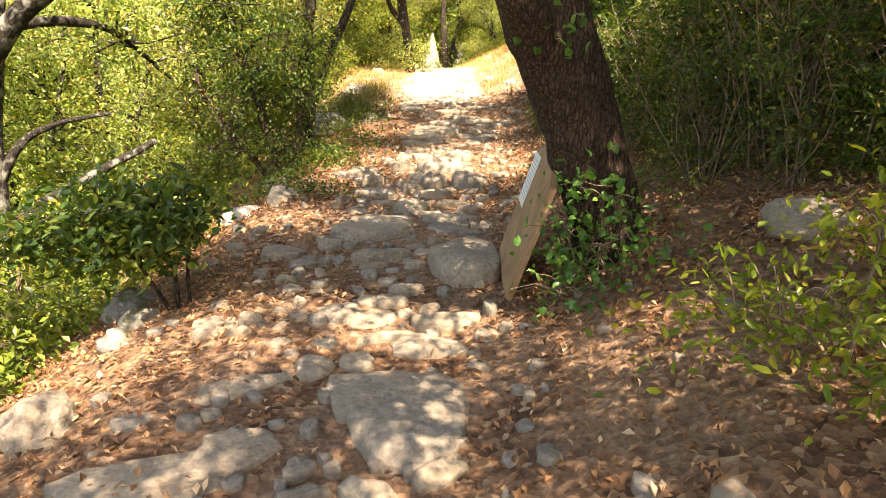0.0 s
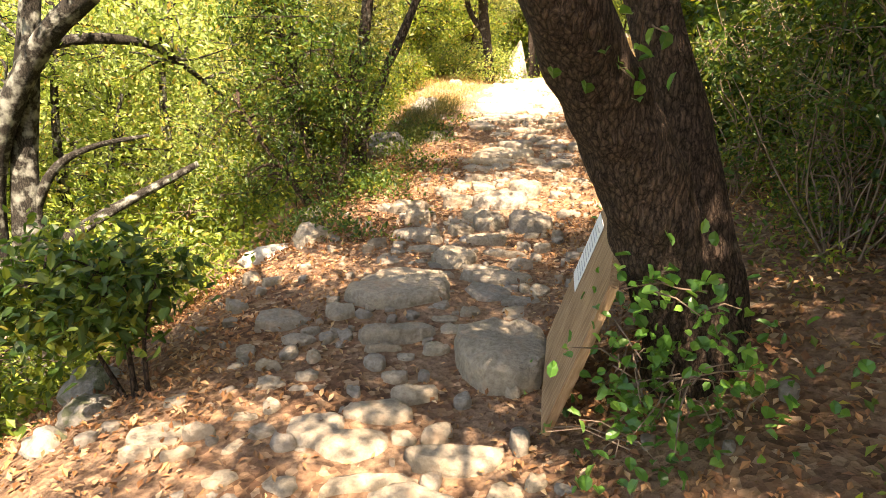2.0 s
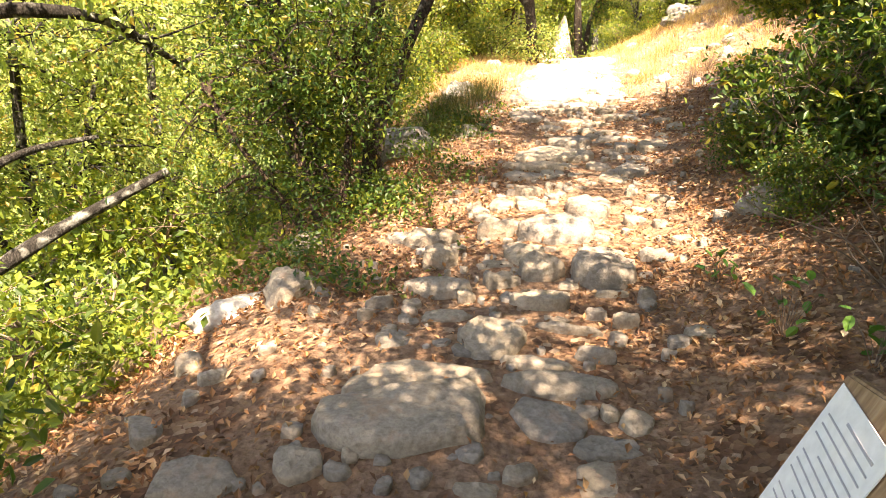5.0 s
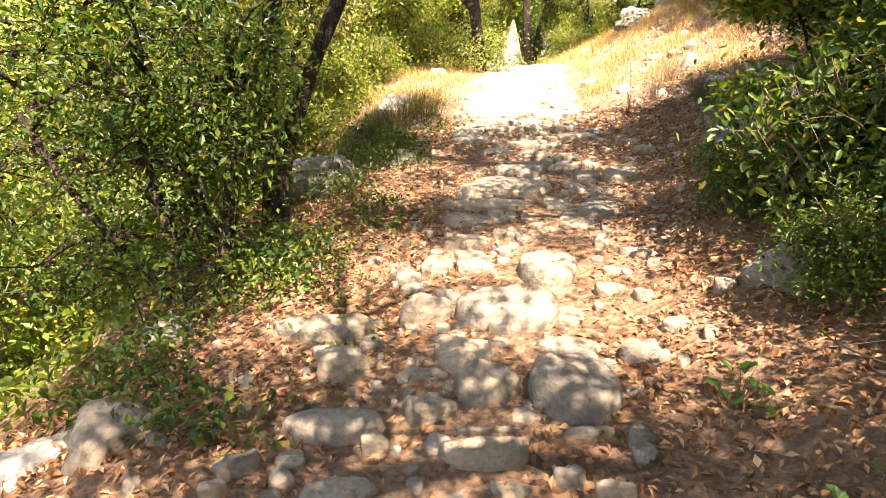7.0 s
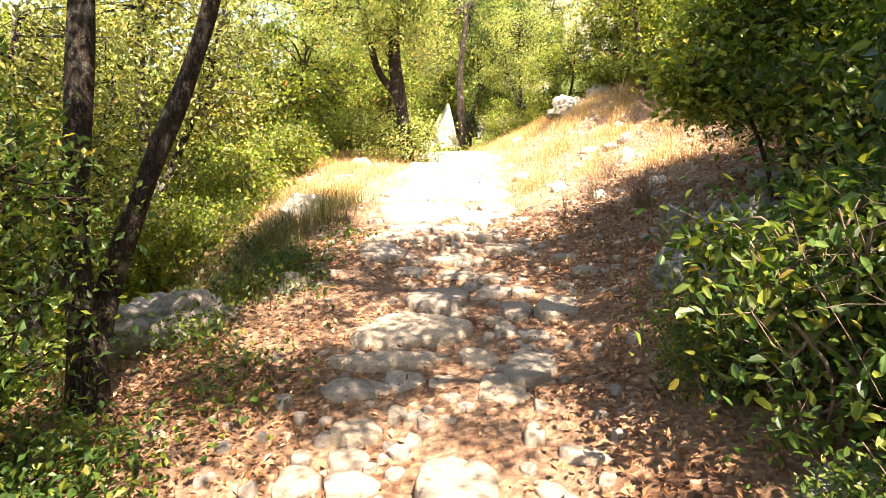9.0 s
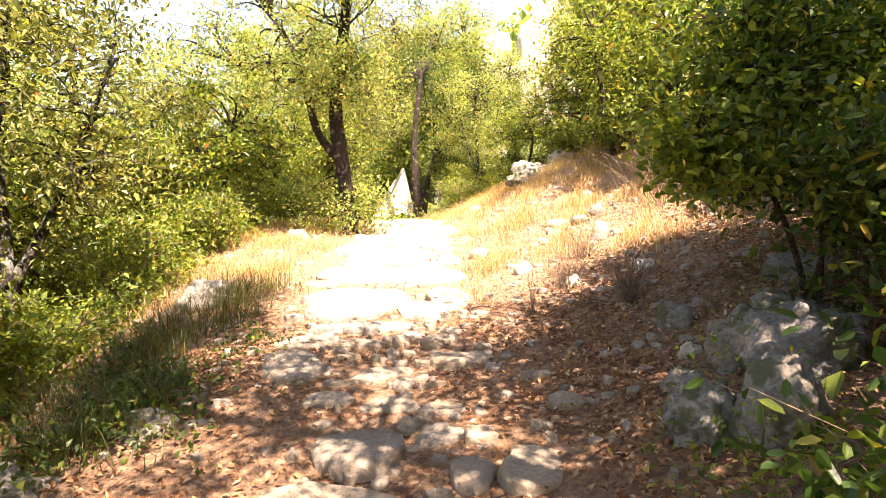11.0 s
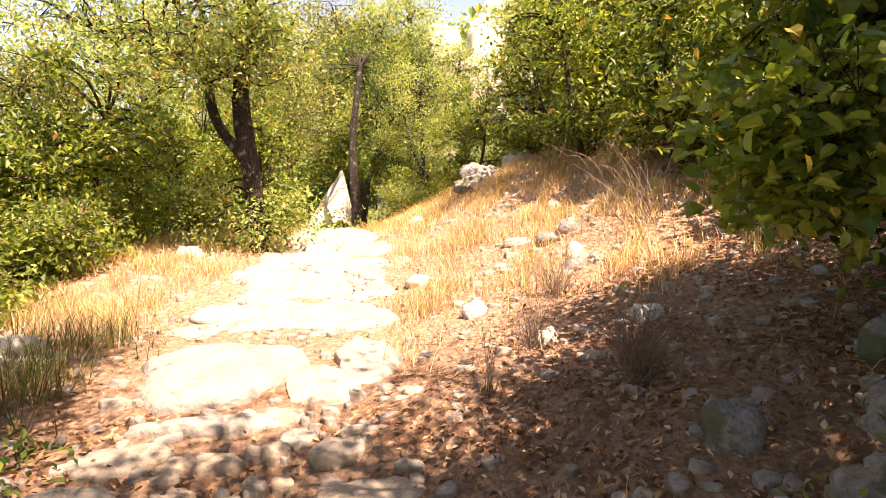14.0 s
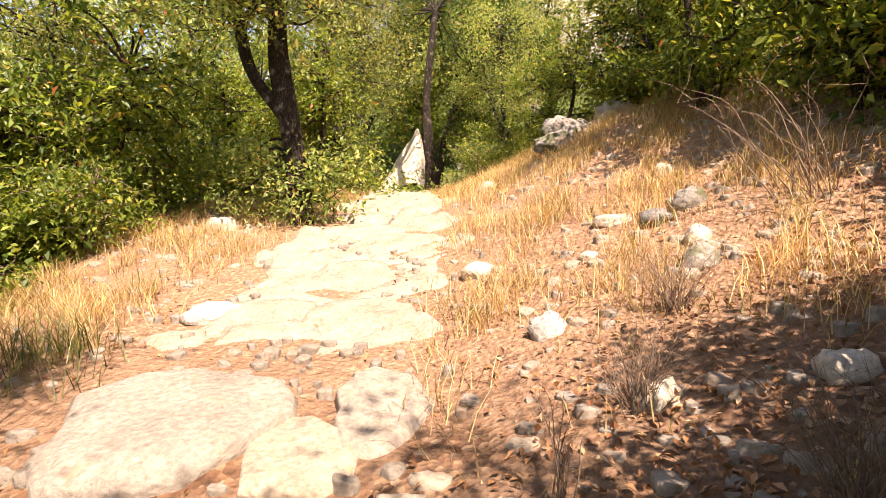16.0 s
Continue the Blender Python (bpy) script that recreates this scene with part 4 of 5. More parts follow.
# a broad-leaved shrub that leans over the path's right side
tree("maple_shrub", "leaning shrub with broad fresh green leaves over the path", "shrub", (2.6, 9.5, ground(2.6, 9.5) - 0.05),
     [([(0, 0, 0), (-0.1, 0, 0.4), (-0.3, 0, 0.8), (-0.7, -0.05, 1.1)], 0.02, 0.007), ([(0.05, 0, 0), (0.05, 0, 0.6), (-0.1, 0, 1.3)], 0.018, 0.006), ([(0, 0.05, 0), (0.2, 0.1, 0.6), (0.35, 0.1, 1.2)], 0.018, 0.006)],
     [(-0.7, -0.05, 0.95, 0.42, 0.4, 0.32, 1.6), (-0.15, 0, 1.4, 0.6, 0.5, 0.45, 2), (0.35, 0.1, 1.1, 0.5, 0.5, 0.6, 1.5)],
     LEAF_MID, BARK, leaves=3600, size=0.06, sprays=70, spread=0.13, slim=0.7, branch=0.006, shape=2)

# dead brush in the thicket and dried-up weeds at the edge of the sun
def dry_brush(name, label, x, y, count, reach, tall, thick, lean=(0, 0)):
    top = thing(name, x, y, ground(x, y) - 0.02, label, "brush", "dead brush")
    bundles = [Soup() for _ in range(4)]
    for turn_no in range(count):
        s = bundles[turn_no % 4]
        a = rng.uniform(0, 6.28)
        d = np.array([math.cos(a), math.sin(a), 0]) * reach * rng.uniform(0.3, 1) + np.array([lean[0], lean[1], 0])
        h = tall * rng.uniform(0.5, 1.1)
        pts = [(0, 0, 0), d * 0.35 + (0, 0, h * 0.5) + rng.normal(size=3) * 0.05 * reach, d * 0.7 + (0, 0, h * 0.85) + rng.normal(size=3) * 0.08 * reach, d + (0, 0, h)]
        ln = spline(np.array(pts, float) + np.append(rng.normal(size=2) * reach * 0.12, 0), 5)
        s.add(*tube(ln, [thick, thick * 0.6, thick * 0.2], 4))
        for _ in range(3):
            q = ln[rng.integers(6, len(ln))]
            e = q + rng.normal(size=3) * reach * 0.22 + (0, 0, 0.05 * tall)
            s.add(*tube(np.array([q, (q + e) / 2 + rng.normal(size=3) * 0.02 * reach, e]), [thick * 0.4, thick * 0.15], 3))
    for s in bundles:
        child("brushwood", s.mesh("brushwood", TWIG), top)
    return top


dry_brush("dead_bush", "dried brown bush of fine tangled stems", 1.85, 10.45, 110, 0.28, 0.38, 0.0022)
dry_brush("dead_bush", "dried brown bush of fine tangled stems", 1.55, 11.2, 80, 0.22, 0.3, 0.002)
dry_brush("dead_bush", "dried brown bush of fine tangled stems", 1.9, 11.9, 70, 0.25, 0.3, 0.002)
dry_brush("dry_weed", "tall withered weed with pale stalks", 1.2, 10.75, 14, 0.12, 0.42, 0.003)
dry_brush("dry_weed", "tall withered weed with pale stalks", 2.9, 12.6, 16, 0.5, 0.7, 0.004, (-0.3, 0))
dry_brush("dead_brush", "tangle of bare grey-brown branches in the thicket", 2.15, 3.7, 26, 0.9, 1.5, 0.008)
dry_brush("dead_brush", "tangle of bare grey-brown branches in the thicket", 2.4, 5.6, 22, 0.9, 1.4, 0.007, (-0.3, -0.2))
dry_brush("dead_brush", "tangle of bare grey-brown branches in the thicket", 1.9, 7.0, 18, 0.6, 0.8, 0.006, (-0.2, -0.1))

dry_brush("dead_brush", "tangle of bare grey-brown branches in the thicket", 1.75, 3.9, 20, 0.7, 0.9, 0.006, (0.2, 0.1))
dry_brush("dead_brush", "tangle of bare grey-brown branches in the thicket", 2.6, 3.1, 24, 1.0, 1.6, 0.008, (-0.3, 0))
dry_brush("dead_brush", "tangle of bare grey-brown branches in the thicket", 1.45, 5.2, 16, 0.5, 0.45, 0.005, (-0.25, -0.2))

# the small bright-leaved seedlings at the right edge
for x, y, s in ((0.95, 5.0, 0.16), (0.85, 5.75, 0.1), (1.1, 4.6, 0.12)):
    seed = thing("seedling", x, y, ground(x, y) - 0.01, "fresh green seedling in the dead leaves", "seedling", "seedlings")
    pts = rng.normal(size=(14, 3)) * s * 0.5 + (0, 0, s)
    st = Soup()
    for q in pts:
        st.add(*tube(np.array([(0, 0, 0), q * 0.5 + (0, 0, 0.02), q]), [0.0025, 0.001], 4))
    child("stem", st.mesh("stem", TWIG), seed, kind="stuff")
    child("foliage", leaf_mesh("foliage", pts, 0.06, LEAF_IVY, up=0.8, slim=0.6, detailed=2), seed)

# the white limestone spur where the path bends away
sx, sy = np.meshgrid(np.arange(-2.3, 0.6, 0.05), np.arange(24.3, 27.6, 0.05))
spur = (1.5 * np.exp(-np.abs((sx + 0.42) / 0.3) ** 1.6) + 1.0 * np.exp(-((sx + 0.9) / 0.45) ** 2)) * np.exp(-((sy - 25.7) / 1.1) ** 2)
spur = spur + 0.06 * np.sin(9 * sx + 3 * sy) * np.sin(7 * sy - 4 * sx) + 0.03 * np.sin(23 * sx) * np.sin(19 * sy + 5 * sx) - 0.12
si = np.arange(sx.size).reshape(sx.shape)
sf = np.stack([si[:-1, :-1], si[:-1, 1:], si[1:, 1:], si[1:, :-1]], -1).reshape(-1, 4)
tagged(new("rock_spur", mesh_of("rock_spur", np.stack([sx, sy, land(sx, sy) + spur], -1).reshape(-1, 3), sf, WHITE_ROCK)),
       "smooth white limestone spur rising behind the oaks", "rock")

# undergrowth on the slopes
def under(k, x0, x1, y0, y1, tall):
    ux, uy = rng.uniform(x0, x1, k), rng.uniform(y0, y1, k)
    clump = np.clip(0.5 + 0.6 * np.sin(1.9 * ux + 0.6 * uy) * np.sin(1.6 * uy - 0.8 * ux), 0.15, 1)
    return np.column_stack([ux, uy, land(ux, uy) + rng.uniform(0, 1, k) * tall * clump])


left_under = under(30000, -9.0, -2.2, 0.0, 22.0, 0.5)
left_under = left_under[left_under[:, 0] < left_edge(left_under[:, 1]) - 0.15]
tagged(new("undergrowth", leaf_mesh("undergrowth", left_under, 0.085, LEAF_MID, slim=0.6)), "tangled green undergrowth on the slope below the path", "undergrowth", kind="stuff")
tagged(new("undergrowth", leaf_mesh("undergrowth", np.concatenate([under(16000, 3.4, 10.0, 9.0, 24.0, 0.45), under(12000, -6.0, 8.0, 20.3, 34.0, 0.6)]), 0.095, LEAF_MID, slim=0.6)),
       "low green scrub on the upper slope", "undergrowth", kind="stuff")
# Stones of the path: x, y, half length, half width, height, turn
STONES_A = [
    (-0.46, 1.74, 0.08, 0.03, 0.05, 10), (-0.25, 1.75, 0.09, 0.05, 0.05, 6), (-1.01, 1.8, 0.3, 0.13, 0.05, 24),
    (-0.51, 1.86, 0.06, 0.04, 0.05, 11), (-0.39, 1.87, 0.03, 0.02, 0.04, 9), (-0.76, 1.96, 0.17, 0.1, 0.05, 17),
    (-1.26, 2.15, 0.08, 0.05, 0.03, 25), (-0.15, 2.2, 0.26, 0.29, 0.06, 3), (-0.37, 2.32, 0.12, 0.17, 0.04, 8),
    (-0.87, 2.39, 0.21, 0.06, 0.03, 17), (-0.59, 2.52, 0.09, 0.06, 0.05, 11), (-0.4, 2.59, 0.09, 0.07, 0.04, 7),
    (-0.07, 2.7, 0.17, 0.09, 0.05, 1), (-0.27, 2.79, 0.16, 0.03, 0.05, 15), (-1.22, 2.82, 0.06, 0.02, 0.06, 15),
    (0.33, 2.82, 0.04, 0.04, 0.05, 2),
]
STONES_B = [
    (-1.04, 2.85, 0.06, 0.03, 0.05, 27), (-0.65, 2.95, 0.05, 0.04, 0.06, 21), (0.04, 2.95, 0.18, 0.06, 0.06, 8),
    (-1.02, 2.96, 0.06, 0.02, 0.08, 22), (-0.38, 2.98, 0.13, 0.09, 0.05, 16), (-0.77, 3.01, 0.06, 0.03, 0.05, 22),
    (0.27, 3.05, 0.04, 0.06, 0.06, 3), (-0.57, 3.06, 0.12, 0.11, 0.05, 20), (-0.2, 3.06, 0.05, 0.04, 0.04, 12),
    (-0.9, 3.1, 0.06, 0.02, 0.04, 23), (-0.81, 3.18, 0.04, 0.03, 0.05, 21), (-0.34, 3.22, 0.16, 0.07, 0.05, 14),
    (-0.75, 3.33, 0.04, 0.01, 0.04, 16), (-0.89, 3.34, 0.06, 0.04, 0.06, 22), (-0.22, 3.36, 0.1, 0.04, 0.05, 11),
    (-0.65, 3.36, 0.03, 0.02, 0.04, 18),
]
STONES_C = [
    (-0.74, 3.44, 0.05, 0.04, 0.05, 19), (-0.96, 3.49, 0.06, 0.01, 0.06, 17), (-0.33, 3.5, 0.06, 0.03, 0.04, 13),
    (-1.13, 3.5, 0.05, 0.02, 0.03, 24), (-0.46, 3.6, 0.05, 0.05, 0.05, 14), (-0.77, 3.6, 0.04, 0.05, 0.05, 19),
    (-1.16, 3.64, 0.05, 0.07, 0.03, 26), (0.15, 3.7, 0.23, 0.27, 0.14, 4), (-0.46, 3.74, 0.09, 0.02, 0.05, 13),
    (-0.18, 3.78, 0.07, 0.04, 0.04, 9), (-0.93, 3.78, 0.09, 0.03, 0.04, 20), (-0.41, 3.9, 0.22, 0.07, 0.08, 13),
    (-0.13, 3.99, 0.06, 0.05, 0.04, 8), (-1.12, 3.99, 0.13, 0.09, 0.06, 22), (-0.81, 4.11, 0.08, 0.07, 0.06, 17),
    (0.24, 4.38, 0.12, 0.06, 0.04, 2),
]
STONES_D = [
    (-0.5, 4.44, 0.3, 0.21, 0.1, 12), (0.04, 4.52, 0.13, 0.12, 0.04, 5), (-1.44, 4.61, 0.06, 0.03, 0.05, 33),
    (-0.53, 4.68, 0.3, 0.11, 0.06, 17), (0.07, 4.74, 0.21, 0.07, 0.06, 2), (-1.67, 4.77, 0.07, 0.07, 0.06, 39),
    (-1.3, 4.83, 0.04, 0.02, 0.05, 23), (-0.05, 4.9, 0.16, 0.04, 0.05, 5), (-0.36, 4.97, 0.08, 0.05, 0.04, 11),
    (0.21, 5.0, 0.09, 0.02, 0.07, 3), (-0.26, 5.06, 0.16, 0.12, 0.08, 9), (-0.95, 5.25, 0.05, 0.03, 0.05, 24),
    (0.08, 5.26, 0.14, 0.02, 0.04, 3), (-0.53, 5.28, 0.12, 0.05, 0.04, 13), (0.36, 5.35, 0.06, 0.02, 0.06, -3),
    (-0.91, 5.36, 0.08, 0.03, 0.07, 18),
]
STONES_E = [
    (0.23, 5.43, 0.05, 0.03, 0.05, -2), (-1.28, 5.46, 0.04, 0.03, 0.05, 26), (-0.05, 5.48, 0.15, 0.05, 0.09, 4),
    (-1.44, 5.49, 0.04, 0.03, 0.05, 28), (-0.64, 5.59, 0.17, 0.06, 0.07, 16), (0.49, 5.6, 0.05, 0.02, 0.07, -3),
    (-0.05, 5.63, 0.13, 0.01, 0.04, 5), (0.31, 5.64, 0.09, 0.02, 0.05, 0), (-0.3, 5.72, 0.1, 0.06, 0.08, 9),
    (0.08, 5.73, 0.06, 0.04, 0.04, 1), (-0.08, 5.84, 0.13, 0.06, 0.13, 5), (0.27, 5.89, 0.19, 0.18, 0.14, -3),
    (-0.37, 5.95, 0.1, 0.05, 0.04, 9), (-0.71, 5.95, 0.1, 0.06, 0.12, 14), (-0.21, 6.09, 0.12, 0.11, 0.08, 6),
    (0.58, 6.19, 0.09, 0.08, 0.05, -8),
]
STONES_F = [
    (0.28, 6.24, 0.13, 0.09, 0.04, -3), (-0.82, 6.27, 0.17, 0.07, 0.09, 15), (-1.07, 6.29, 0.08, 0.06, 0.06, 19),
    (-0.43, 6.46, 0.13, 0.07, 0.12, 9), (-0.01, 6.47, 0.23, 0.15, 0.14, 2), (-0.53, 6.75, 0.09, 0.03, 0.05, 9),
    (0.52, 6.78, 0.08, 0.05, 0.06, -5), (0.19, 7.03, 0.17, 0.21, 0.1, -1), (-0.24, 7.09, 0.11, 0.08, 0.05, 5),
    (-0.46, 7.11, 0.1, 0.08, 0.04, 8), (0.54, 7.37, 0.05, 0.05, 0.08, -4), (-0.28, 7.47, 0.13, 0.09, 0.05, 5),
    (-0.36, 7.83, 0.16, 0.1, 0.05, 10), (0.43, 7.83, 0.12, 0.15, 0.05, -3), (-0.11, 7.92, 0.1, 0.1, 0.04, 6),
    (0.6, 8.06, 0.15, 0.22, 0.06, -6),
]
STONES_G = [
    (-0.23, 8.15, 0.3, 0.1, 0.06, 7), (0.31, 8.18, 0.11, 0.13, 0.05, -1), (0.67, 8.46, 0.1, 0.07, 0.03, -6),
    (-0.12, 8.55, 0.37, 0.21, 0.07, 5), (0.42, 8.69, 0.06, 0.02, 0.05, -2), (0.89, 8.79, 0.19, 0.16, 0.05, -9),
    (0.58, 8.82, 0.11, 0.12, 0.07, -4), (0.01, 9.07, 0.24, 0.19, 0.07, 3), (0.65, 9.16, 0.09, 0.09, 0.06, -5),
    (0.44, 9.2, 0.13, 0.1, 0.05, -2), (1.14, 9.31, 0.11, 0.06, 0.05, -10), (0.48, 9.5, 0.13, 0.08, 0.03, -3),
    (0.16, 9.53, 0.14, 0.09, 0.04, 1), (-0.21, 9.61, 0.14, 0.08, 0.04, 5), (1.03, 9.72, 0.09, 0.02, 0.05, -10),
    (0.45, 9.78, 0.13, 0.02, 0.04, 2),
]
STONES_H = [
    (-0.19, 9.8, 0.08, 0.02, 0.04, 14), (-0.04, 9.84, 0.07, 0.02, 0.04, 11), (0.32, 9.88, 0.06, 0.03, 0.03, 4),
    (0.08, 9.93, 0.19, 0.09, 0.04, 9), (-0.25, 9.94, 0.05, 0.03, 0.03, 15), (-0.52, 10.03, 0.22, 0.23, 0.07, 19),
    (0.34, 10.11, 0.06, 0.03, 0.03, 3), (0.6, 10.12, 0.22, 0.12, 0.05, -1), (-0.18, 10.18, 0.08, 0.04, 0.05, 12),
    (0.01, 10.19, 0.03, 0.03, 0.04, 9), (0.13, 10.22, 0.05, 0.04, 0.05, 7), (0.24, 10.25, 0.05, 0.04, 0.04, 5),
    (0.76, 10.3, 0.06, 0.03, 0.04, -4), (-0.13, 10.4, 0.17, 0.06, 0.05, 11), (-0.49, 10.44, 0.2, 0.1, 0.05, 16),
    (0.45, 10.47, 0.13, 0.11, 0.05, 1),
]
STONES_I = [
    (0.18, 10.47, 0.06, 0.06, 0.06, 6), (0.08, 10.48, 0.04, 0.04, 0.04, 7), (-0.33, 10.6, 0.07, 0.02, 0.05, 24),
    (0.55, 10.63, 0.1, 0.02, 0.04, 5), (-0.11, 10.73, 0.37, 0.06, 0.05, 20), (0.39, 10.83, 0.05, 0.01, 0.04, 6),
    (0.72, 10.91, 0.09, 0.02, 0.04, 1), (0.8, 10.99, 0.08, 0.05, 0.04, -1), (0.3, 11.16, 0.2, 0.25, 0.05, 10),
    (-0.25, 11.35, 0.47, 0.38, 0.1, 19), (0.57, 11.49, 0.21, 0.3, 0.06, 4),
]
STONES = STONES_A + STONES_B + STONES_C + STONES_D + STONES_E + STONES_F + STONES_G + STONES_H + STONES_I


# ---- path stones, dead leaves and grass ----
path = thing("path", 0, 0, 0, "old mule path paved with worn uneven limestone", "path", kind="structure")
SLABS = [slab_mesh("stone", s, STONE) for s in range(16)]
SUNLIT_SLABS = [slab_mesh("sunlit_stone", s, SUNLIT_STONE) for s in range(16)]
taken = []


def lay(x, y, a, b, turn, h):
    # past y 10.55 stones take the copy with sunlight in its colour
    ob = child("stone", (SUNLIT_SLABS if y > 10.55 else SLABS)[len(taken) % 16], path)
    ob.matrix_local = pose(x, y, float(land(x, y)) - 0.01, 6.0 + rng.uniform(-3, 3), rng.uniform(-3, 3), turn) @ Matrix.Diagonal((a, b, h, 1))
    taken.append((x, y, a, b))


for x, y, a, b, h, turn in STONES:
    lay(x, y, a, b, turn + rng.uniform(-9, 9), h)
fill = np.random.default_rng(3)


def clear(x, y, a, room=0.85):
    return all((x - p) ** 2 / (q + a) ** 2 + (y - r) ** 2 / (s + a) ** 2 > room for p, r, q, s in taken)


while len(taken) < 205:
    y = fill.uniform(1.3, 11.2)
    x = float(path_centre(y) + fill.normal() * path_half(y) * 0.55)
    a = fill.uniform(0.04, 0.11)
    if clear(x, y, a):
        lay(x, y, a, a * fill.uniform(0.55, 0.95), fill.uniform(0, 180), fill.uniform(0.02, 0.05))

# bare bedrock in steps where the path lies in the sun: cells of rock with open joints
by, bx = np.meshgrid(np.arange(11.75, 24.6, 0.035), np.arange(-1.8, 1.6, 0.035), indexing="ij")
cells = np.column_stack([fill.uniform(-1.8, 1.8, 250), fill.uniform(11.4, 24.9, 250)])
tilt, rise = fill.normal(size=(250, 2)) * 0.05, fill.uniform(0.0, 0.07, 250)
wob = 0.05 * np.sin(9 * bx + 4 * by) + 0.04 * np.sin(17 * by - 6 * bx)
gap = np.stack([np.hypot((bx + wob - c[0]) * 0.75, by + wob * 0.7 - c[1]) for c in cells], -1)
two = np.argpartition(gap, 1, axis=-1)[..., :2]
dist = np.sort(np.take_along_axis(gap, two, -1), -1)
own = np.argmin(gap, -1)
edge = np.clip((dist[..., 1] - dist[..., 0]) / 0.035, 0, 1) ** 0.6
side = np.clip((path_half(by) * (1.05 + 0.2 * np.sin(2.3 * by)) - np.abs(bx - path_centre(by)) + 0.1 * np.sin(7 * by + 3 * bx)) / 0.12, 0, 1) * np.clip((by - 12.15 + 0.1 * np.sin(8 * bx)) / 0.15, 0, 1)
top = rise[own] + tilt[own, 0] * (bx - cells[own, 0]) + tilt[own, 1] * (by - cells[own, 1]) + 0.008 * np.sin(23 * bx + 11 * by) * np.sin(19 * by)
bed = land(bx, by) - 0.045 + (0.05 + np.clip(top, -0.02, 0.08)) * edge * side
bi = np.arange(bx.size).reshape(bx.shape)
bed_faces = np.stack([bi[:-1, :-1], bi[:-1, 1:], bi[1:, 1:], bi[1:, :-1]], -1).reshape(-1, 4)
# bedrock uses the limestone copy lightened for sunlight
child("bedrock", mesh_of("bedrock", np.stack([bx, by, bed], -1).reshape(-1, 3), bed_faces, SUNLIT_STONE), path, "jointed bedrock worn smooth, coloured lighter as if sunlit", "stuff")

# the rubble between the large stones
far_v, far_f, far_n = [], [], 0
tries = 0
pieces = []
while len(pieces) < 520 and tries < 30000:
    tries += 1
    y = fill.uniform(1.0, 14.5)
    x = float(path_centre(y) + fill.normal() * path_half(y) * (0.75 if y < 11 else 0.55))
    a = fill.uniform(0.015, 0.05)
    if clear(x, y, a, 0.6) and all((x - p) ** 2 + (y - r) ** 2 > 0.5 * (a + q) ** 2 for p, r, q in pieces):
        pieces.append((x, y, a))
for x, y, a in pieces:
    src = SLABS[fill.integers(0, 16)]
    co = np.empty(len(src.vertices) * 3, np.float32)
    src.vertices.foreach_get("co", co)
    turn = fill.uniform(0, 6.28)
    h = min(0.05, 0.3 * a + 0.012)
    m = np.array(pose(x, y, float(land(x, y)) + 0.004, 6 + fill.uniform(-8, 8), fill.uniform(-8, 8), math.degrees(turn)) @ Matrix.Diagonal((a, a * fill.uniform(0.6, 1), h, 1)))
    co = co.reshape(-1, 3) @ m[:3, :3].T + m[:3, 3]
    tri = np.empty(len(src.polygons) * 3, np.int32)
    src.loops.foreach_get("vertex_index", tri)
    far_v.append(co)
    far_f.append(tri.reshape(-1, 3) + far_n)
    far_n += len(co)
child("rubble", mesh_of("rubble", np.concatenate(far_v), np.concatenate(far_f), STONE), path, "small stones and broken bedrock between the paving", "stuff")


def scatter(k, x0, x1, y0, y1, keep):
    xy = np.column_stack([rng.uniform(x0, x1, k), rng.uniform(y0, y1, k)])
    return xy[rng.uniform(0, 1, k) < keep(xy[:, 0], xy[:, 1])]


def litter_density(x, y):
    d = np.abs(x - path_centre(y)) / path_half(y)
    walked = np.clip(d * 0.75 - 0.1, 0.12, 1)
    patch = 0.65 + 0.35 * np.sin(2.2 * x + 1.1 * y) * np.sin(1.7 * y - 2 * x)
    return walked * patch * np.clip((11.7 + np.clip(x - 0.8, 0, 2) * 0.6 - y) / 1.5, 0.08, 1)


xy = scatter(125000, -2.6, 4.2, 0.9, 13.5, litter_density)
tagged(new("dead_leaves", leaf_mesh("dead_leaves", on_land(xy, 0.012), 0.038, LITTER, up=0.9, slim=0.55, fold=0.3)),
       "brown and tan dead oak leaves on the ground", "leaves", kind="stuff")


def straw_density(x, y):
    side = np.clip((x - path_centre(y) - path_half(y) * 0.8) / 0.4, 0, 1) + np.clip((path_centre(y) - path_half(y) - x) / 0.5, 0, 1)
    patch = np.clip(0.35 + 0.75 * np.sin(4.9 * x + 0.7 * y) * np.sin(3.3 * y - 2.3 * x) + 0.4 * np.sin(11 * x) * np.sin(9 * y), 0.06, 1)
    return np.clip(side, 0, 1) * patch * np.clip((y - 11.0 + 0.4 * np.sin(3 * x)) / 1.5, 0.02, 1)


xy = scatter(175000, -2.9, 4.2, 9.5, 22.0, straw_density)
tagged(new("dry_grass", blades("dry_grass", on_land(xy, -0.01), 0.18, 0.0026, STRAW, 1.2)), "straw-yellow dry grass on the sunny bank", "grass", kind="stuff")


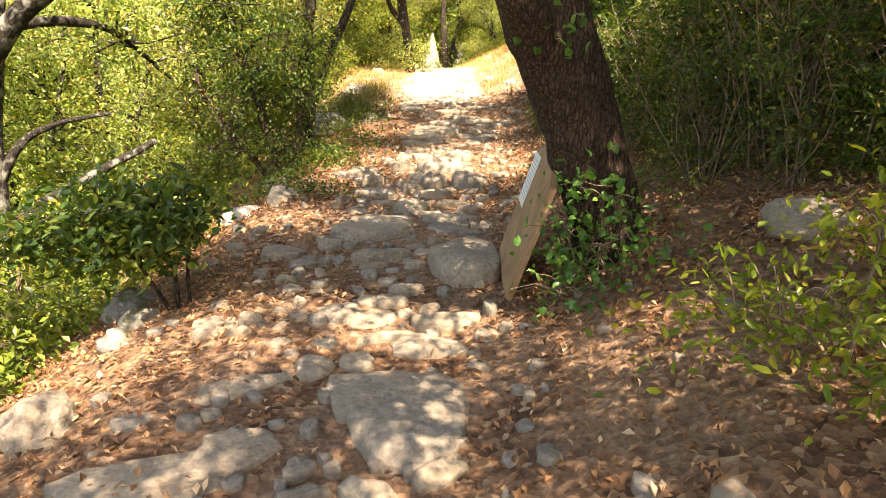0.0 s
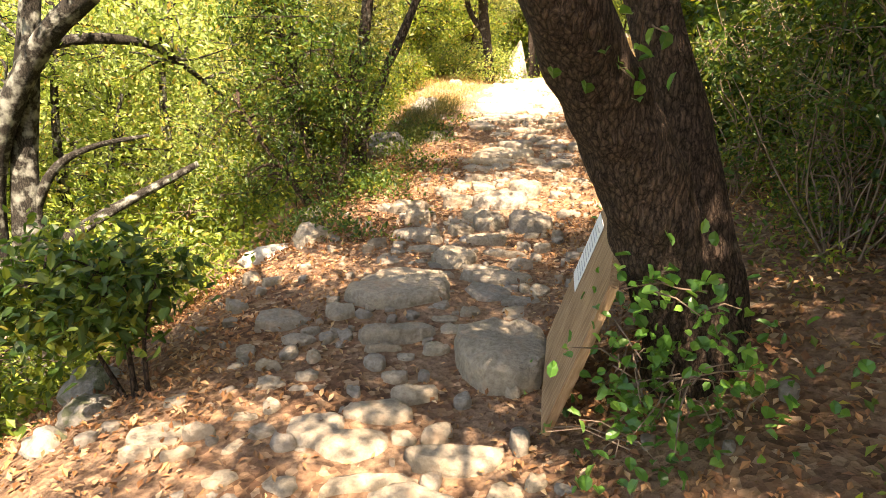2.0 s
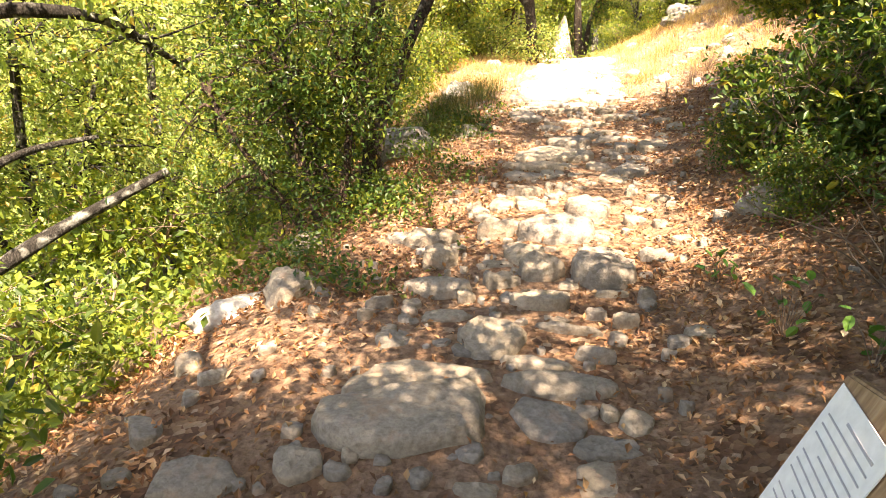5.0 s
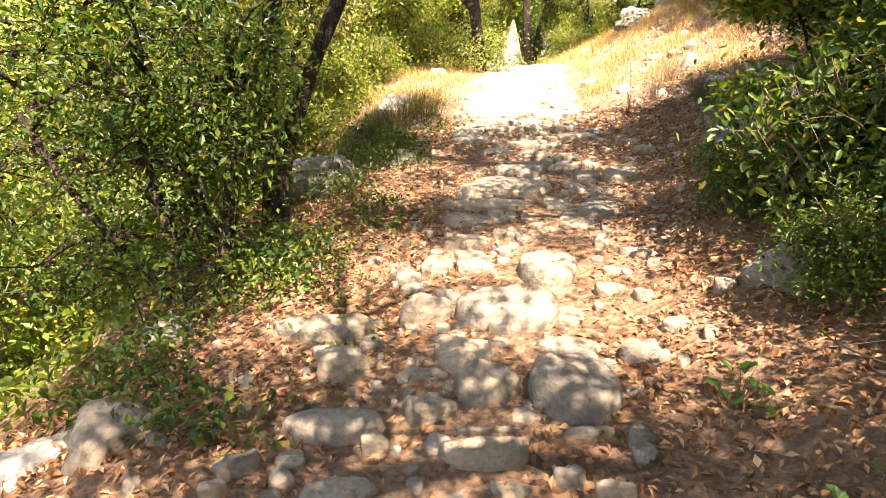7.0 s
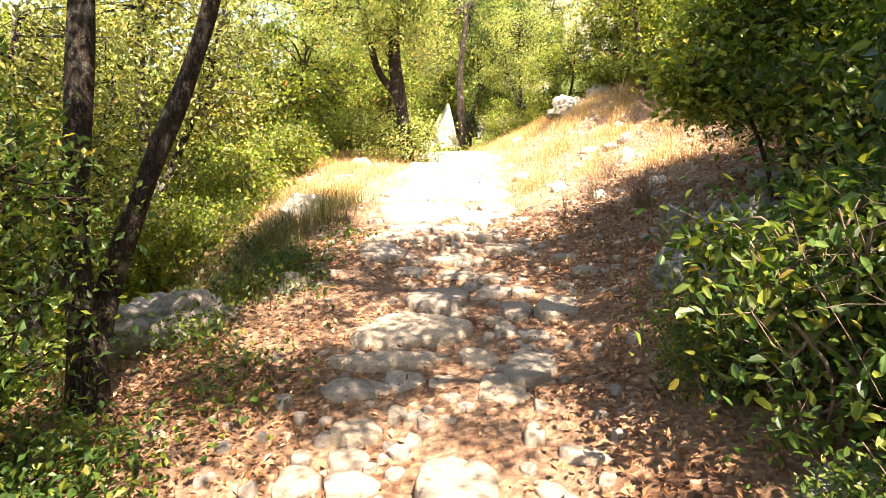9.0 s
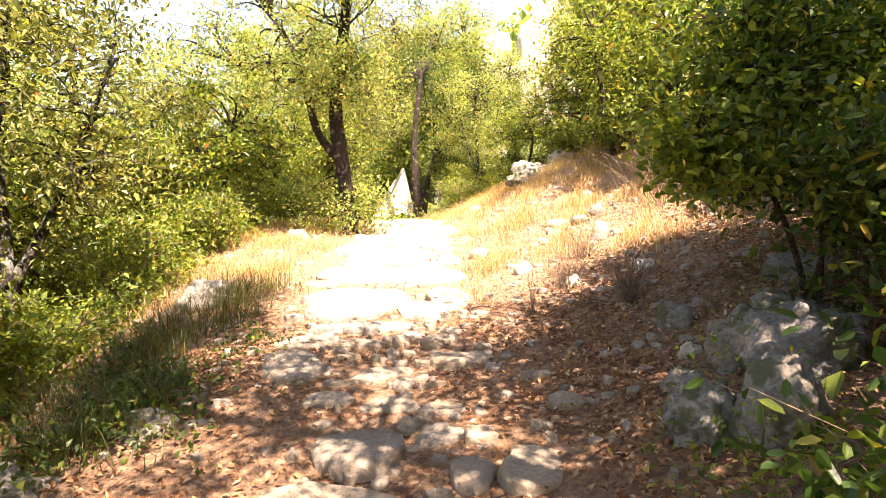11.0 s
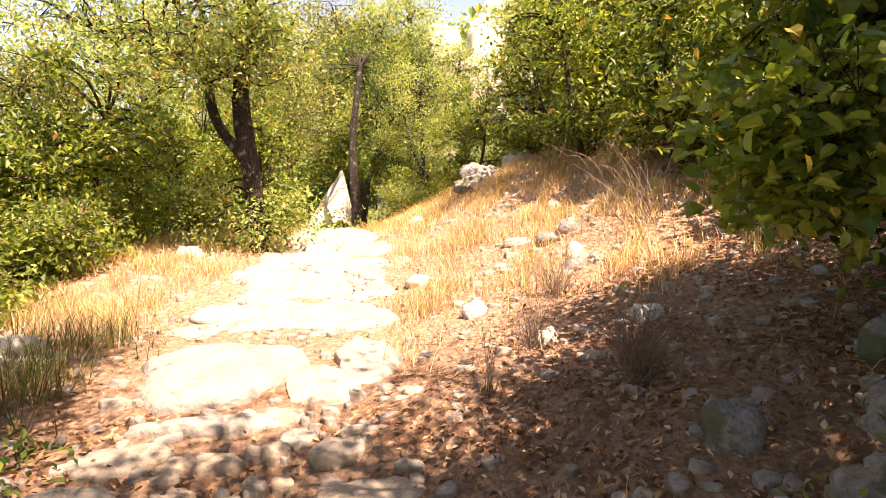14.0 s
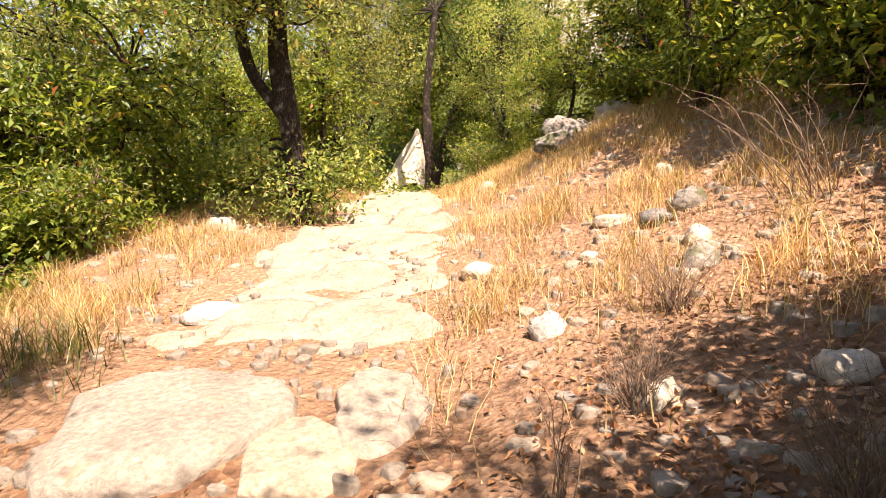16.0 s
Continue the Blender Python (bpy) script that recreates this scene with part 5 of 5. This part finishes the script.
gravel = on_land(scatter(1700, -2.4, 3.8, 9.0, 17.0, lambda x, y: np.clip(np.abs(x - path_centre(y)) - path_half(y) * 0.8, 0, 1)), 0.0)
g_v, g_f = [], []
for i, p in enumerate(gravel):
    src = SLABS[i % 16]
    co = np.empty(len(src.vertices) * 3, np.float32)
    src.vertices.foreach_get("co", co)
    tri = np.empty(len(src.polygons) * 3, np.int32)
    src.loops.foreach_get("vertex_index", tri)
    a = fill.uniform(0.012, 0.06)
    m = np.array(pose(0, 0, 0, fill.uniform(-15, 15), fill.uniform(-15, 15), fill.uniform(0, 360)) @ Matrix.Diagonal((a, a * 0.75, a * 0.4, 1)))
    g_f.append(tri.reshape(-1, 3) + len(co) // 3 * i)
    g_v.append(co.reshape(-1, 3) @ m[:3, :3].T + p)
tagged(new("loose_stones", mesh_of("loose_stones", np.concatenate(g_v), np.concatenate(g_f), SUNLIT_STONE)), "small loose stones in the dry grass, coloured lighter as if sunlit", "stones", kind="stuff")


def tuft_density(x, y):
    return np.exp(-((x + 1.45 + 0.15 * np.sin(2 * y)) / 0.3) ** 2) * np.clip(0.5 + 0.7 * np.sin(5 * y) * np.sin(7 * x), 0.1, 1)


xy = scatter(15000, -2.3, -0.6, 8.9, 12.2, tuft_density)
tagged(new("green_grass", blades("green_grass", on_land(xy, -0.01), 0.3, 0.0026, GRASS, 1.5)), "long green and yellowing grass along the path edge", "grass", kind="stuff")


# low dark plants and ivy-like ground cover along the shaded left edge
def cover_density(x, y):
    return np.exp(-((x + 1.45) / 0.45) ** 2) * np.clip(0.4 + 0.8 * np.sin(3.7 * y + 1) * np.sin(4 * x + y), 0, 1)


xy = scatter(34000, -2.4, -0.6, 5.4, 10.6, cover_density)
cover = on_land(xy, 0.0)
cover[:, 2] += rng.uniform(0.01, 0.2, len(xy)) * np.clip(1.5 - np.abs(xy[:, 0] + 1.5) * 1.5, 0.3, 1)
tagged(new("ground_cover", leaf_mesh("ground_cover", cover, 0.045, LEAF_DARK, up=0.6, slim=0.6)), "low dark green plants at the shaded path edge", "plants", kind="stuff")

# small leafy plants among the litter of the shaded bank
def bank_density(x, y):
    return np.clip(0.25 + 0.9 * np.sin(2.9 * x + 0.8 * y) * np.sin(2.3 * y - 1.1 * x), 0, 1) * np.clip((x - 1.1) / 0.6, 0, 1)


xy = scatter(26000, 1.1, 4.4, 1.8, 9.4, bank_density)
sprigs = on_land(xy, 0.0)
sprigs[:, 2] += rng.uniform(0.02, 0.32, len(xy)) * np.clip(xy[:, 0] - 1.0, 0.3, 1)
tagged(new("ground_cover", leaf_mesh("ground_cover", sprigs, 0.04, LEAF_MID, up=0.6, slim=0.55)), "sparse green sprigs in the dead leaves of the bank", "plants", kind="stuff")
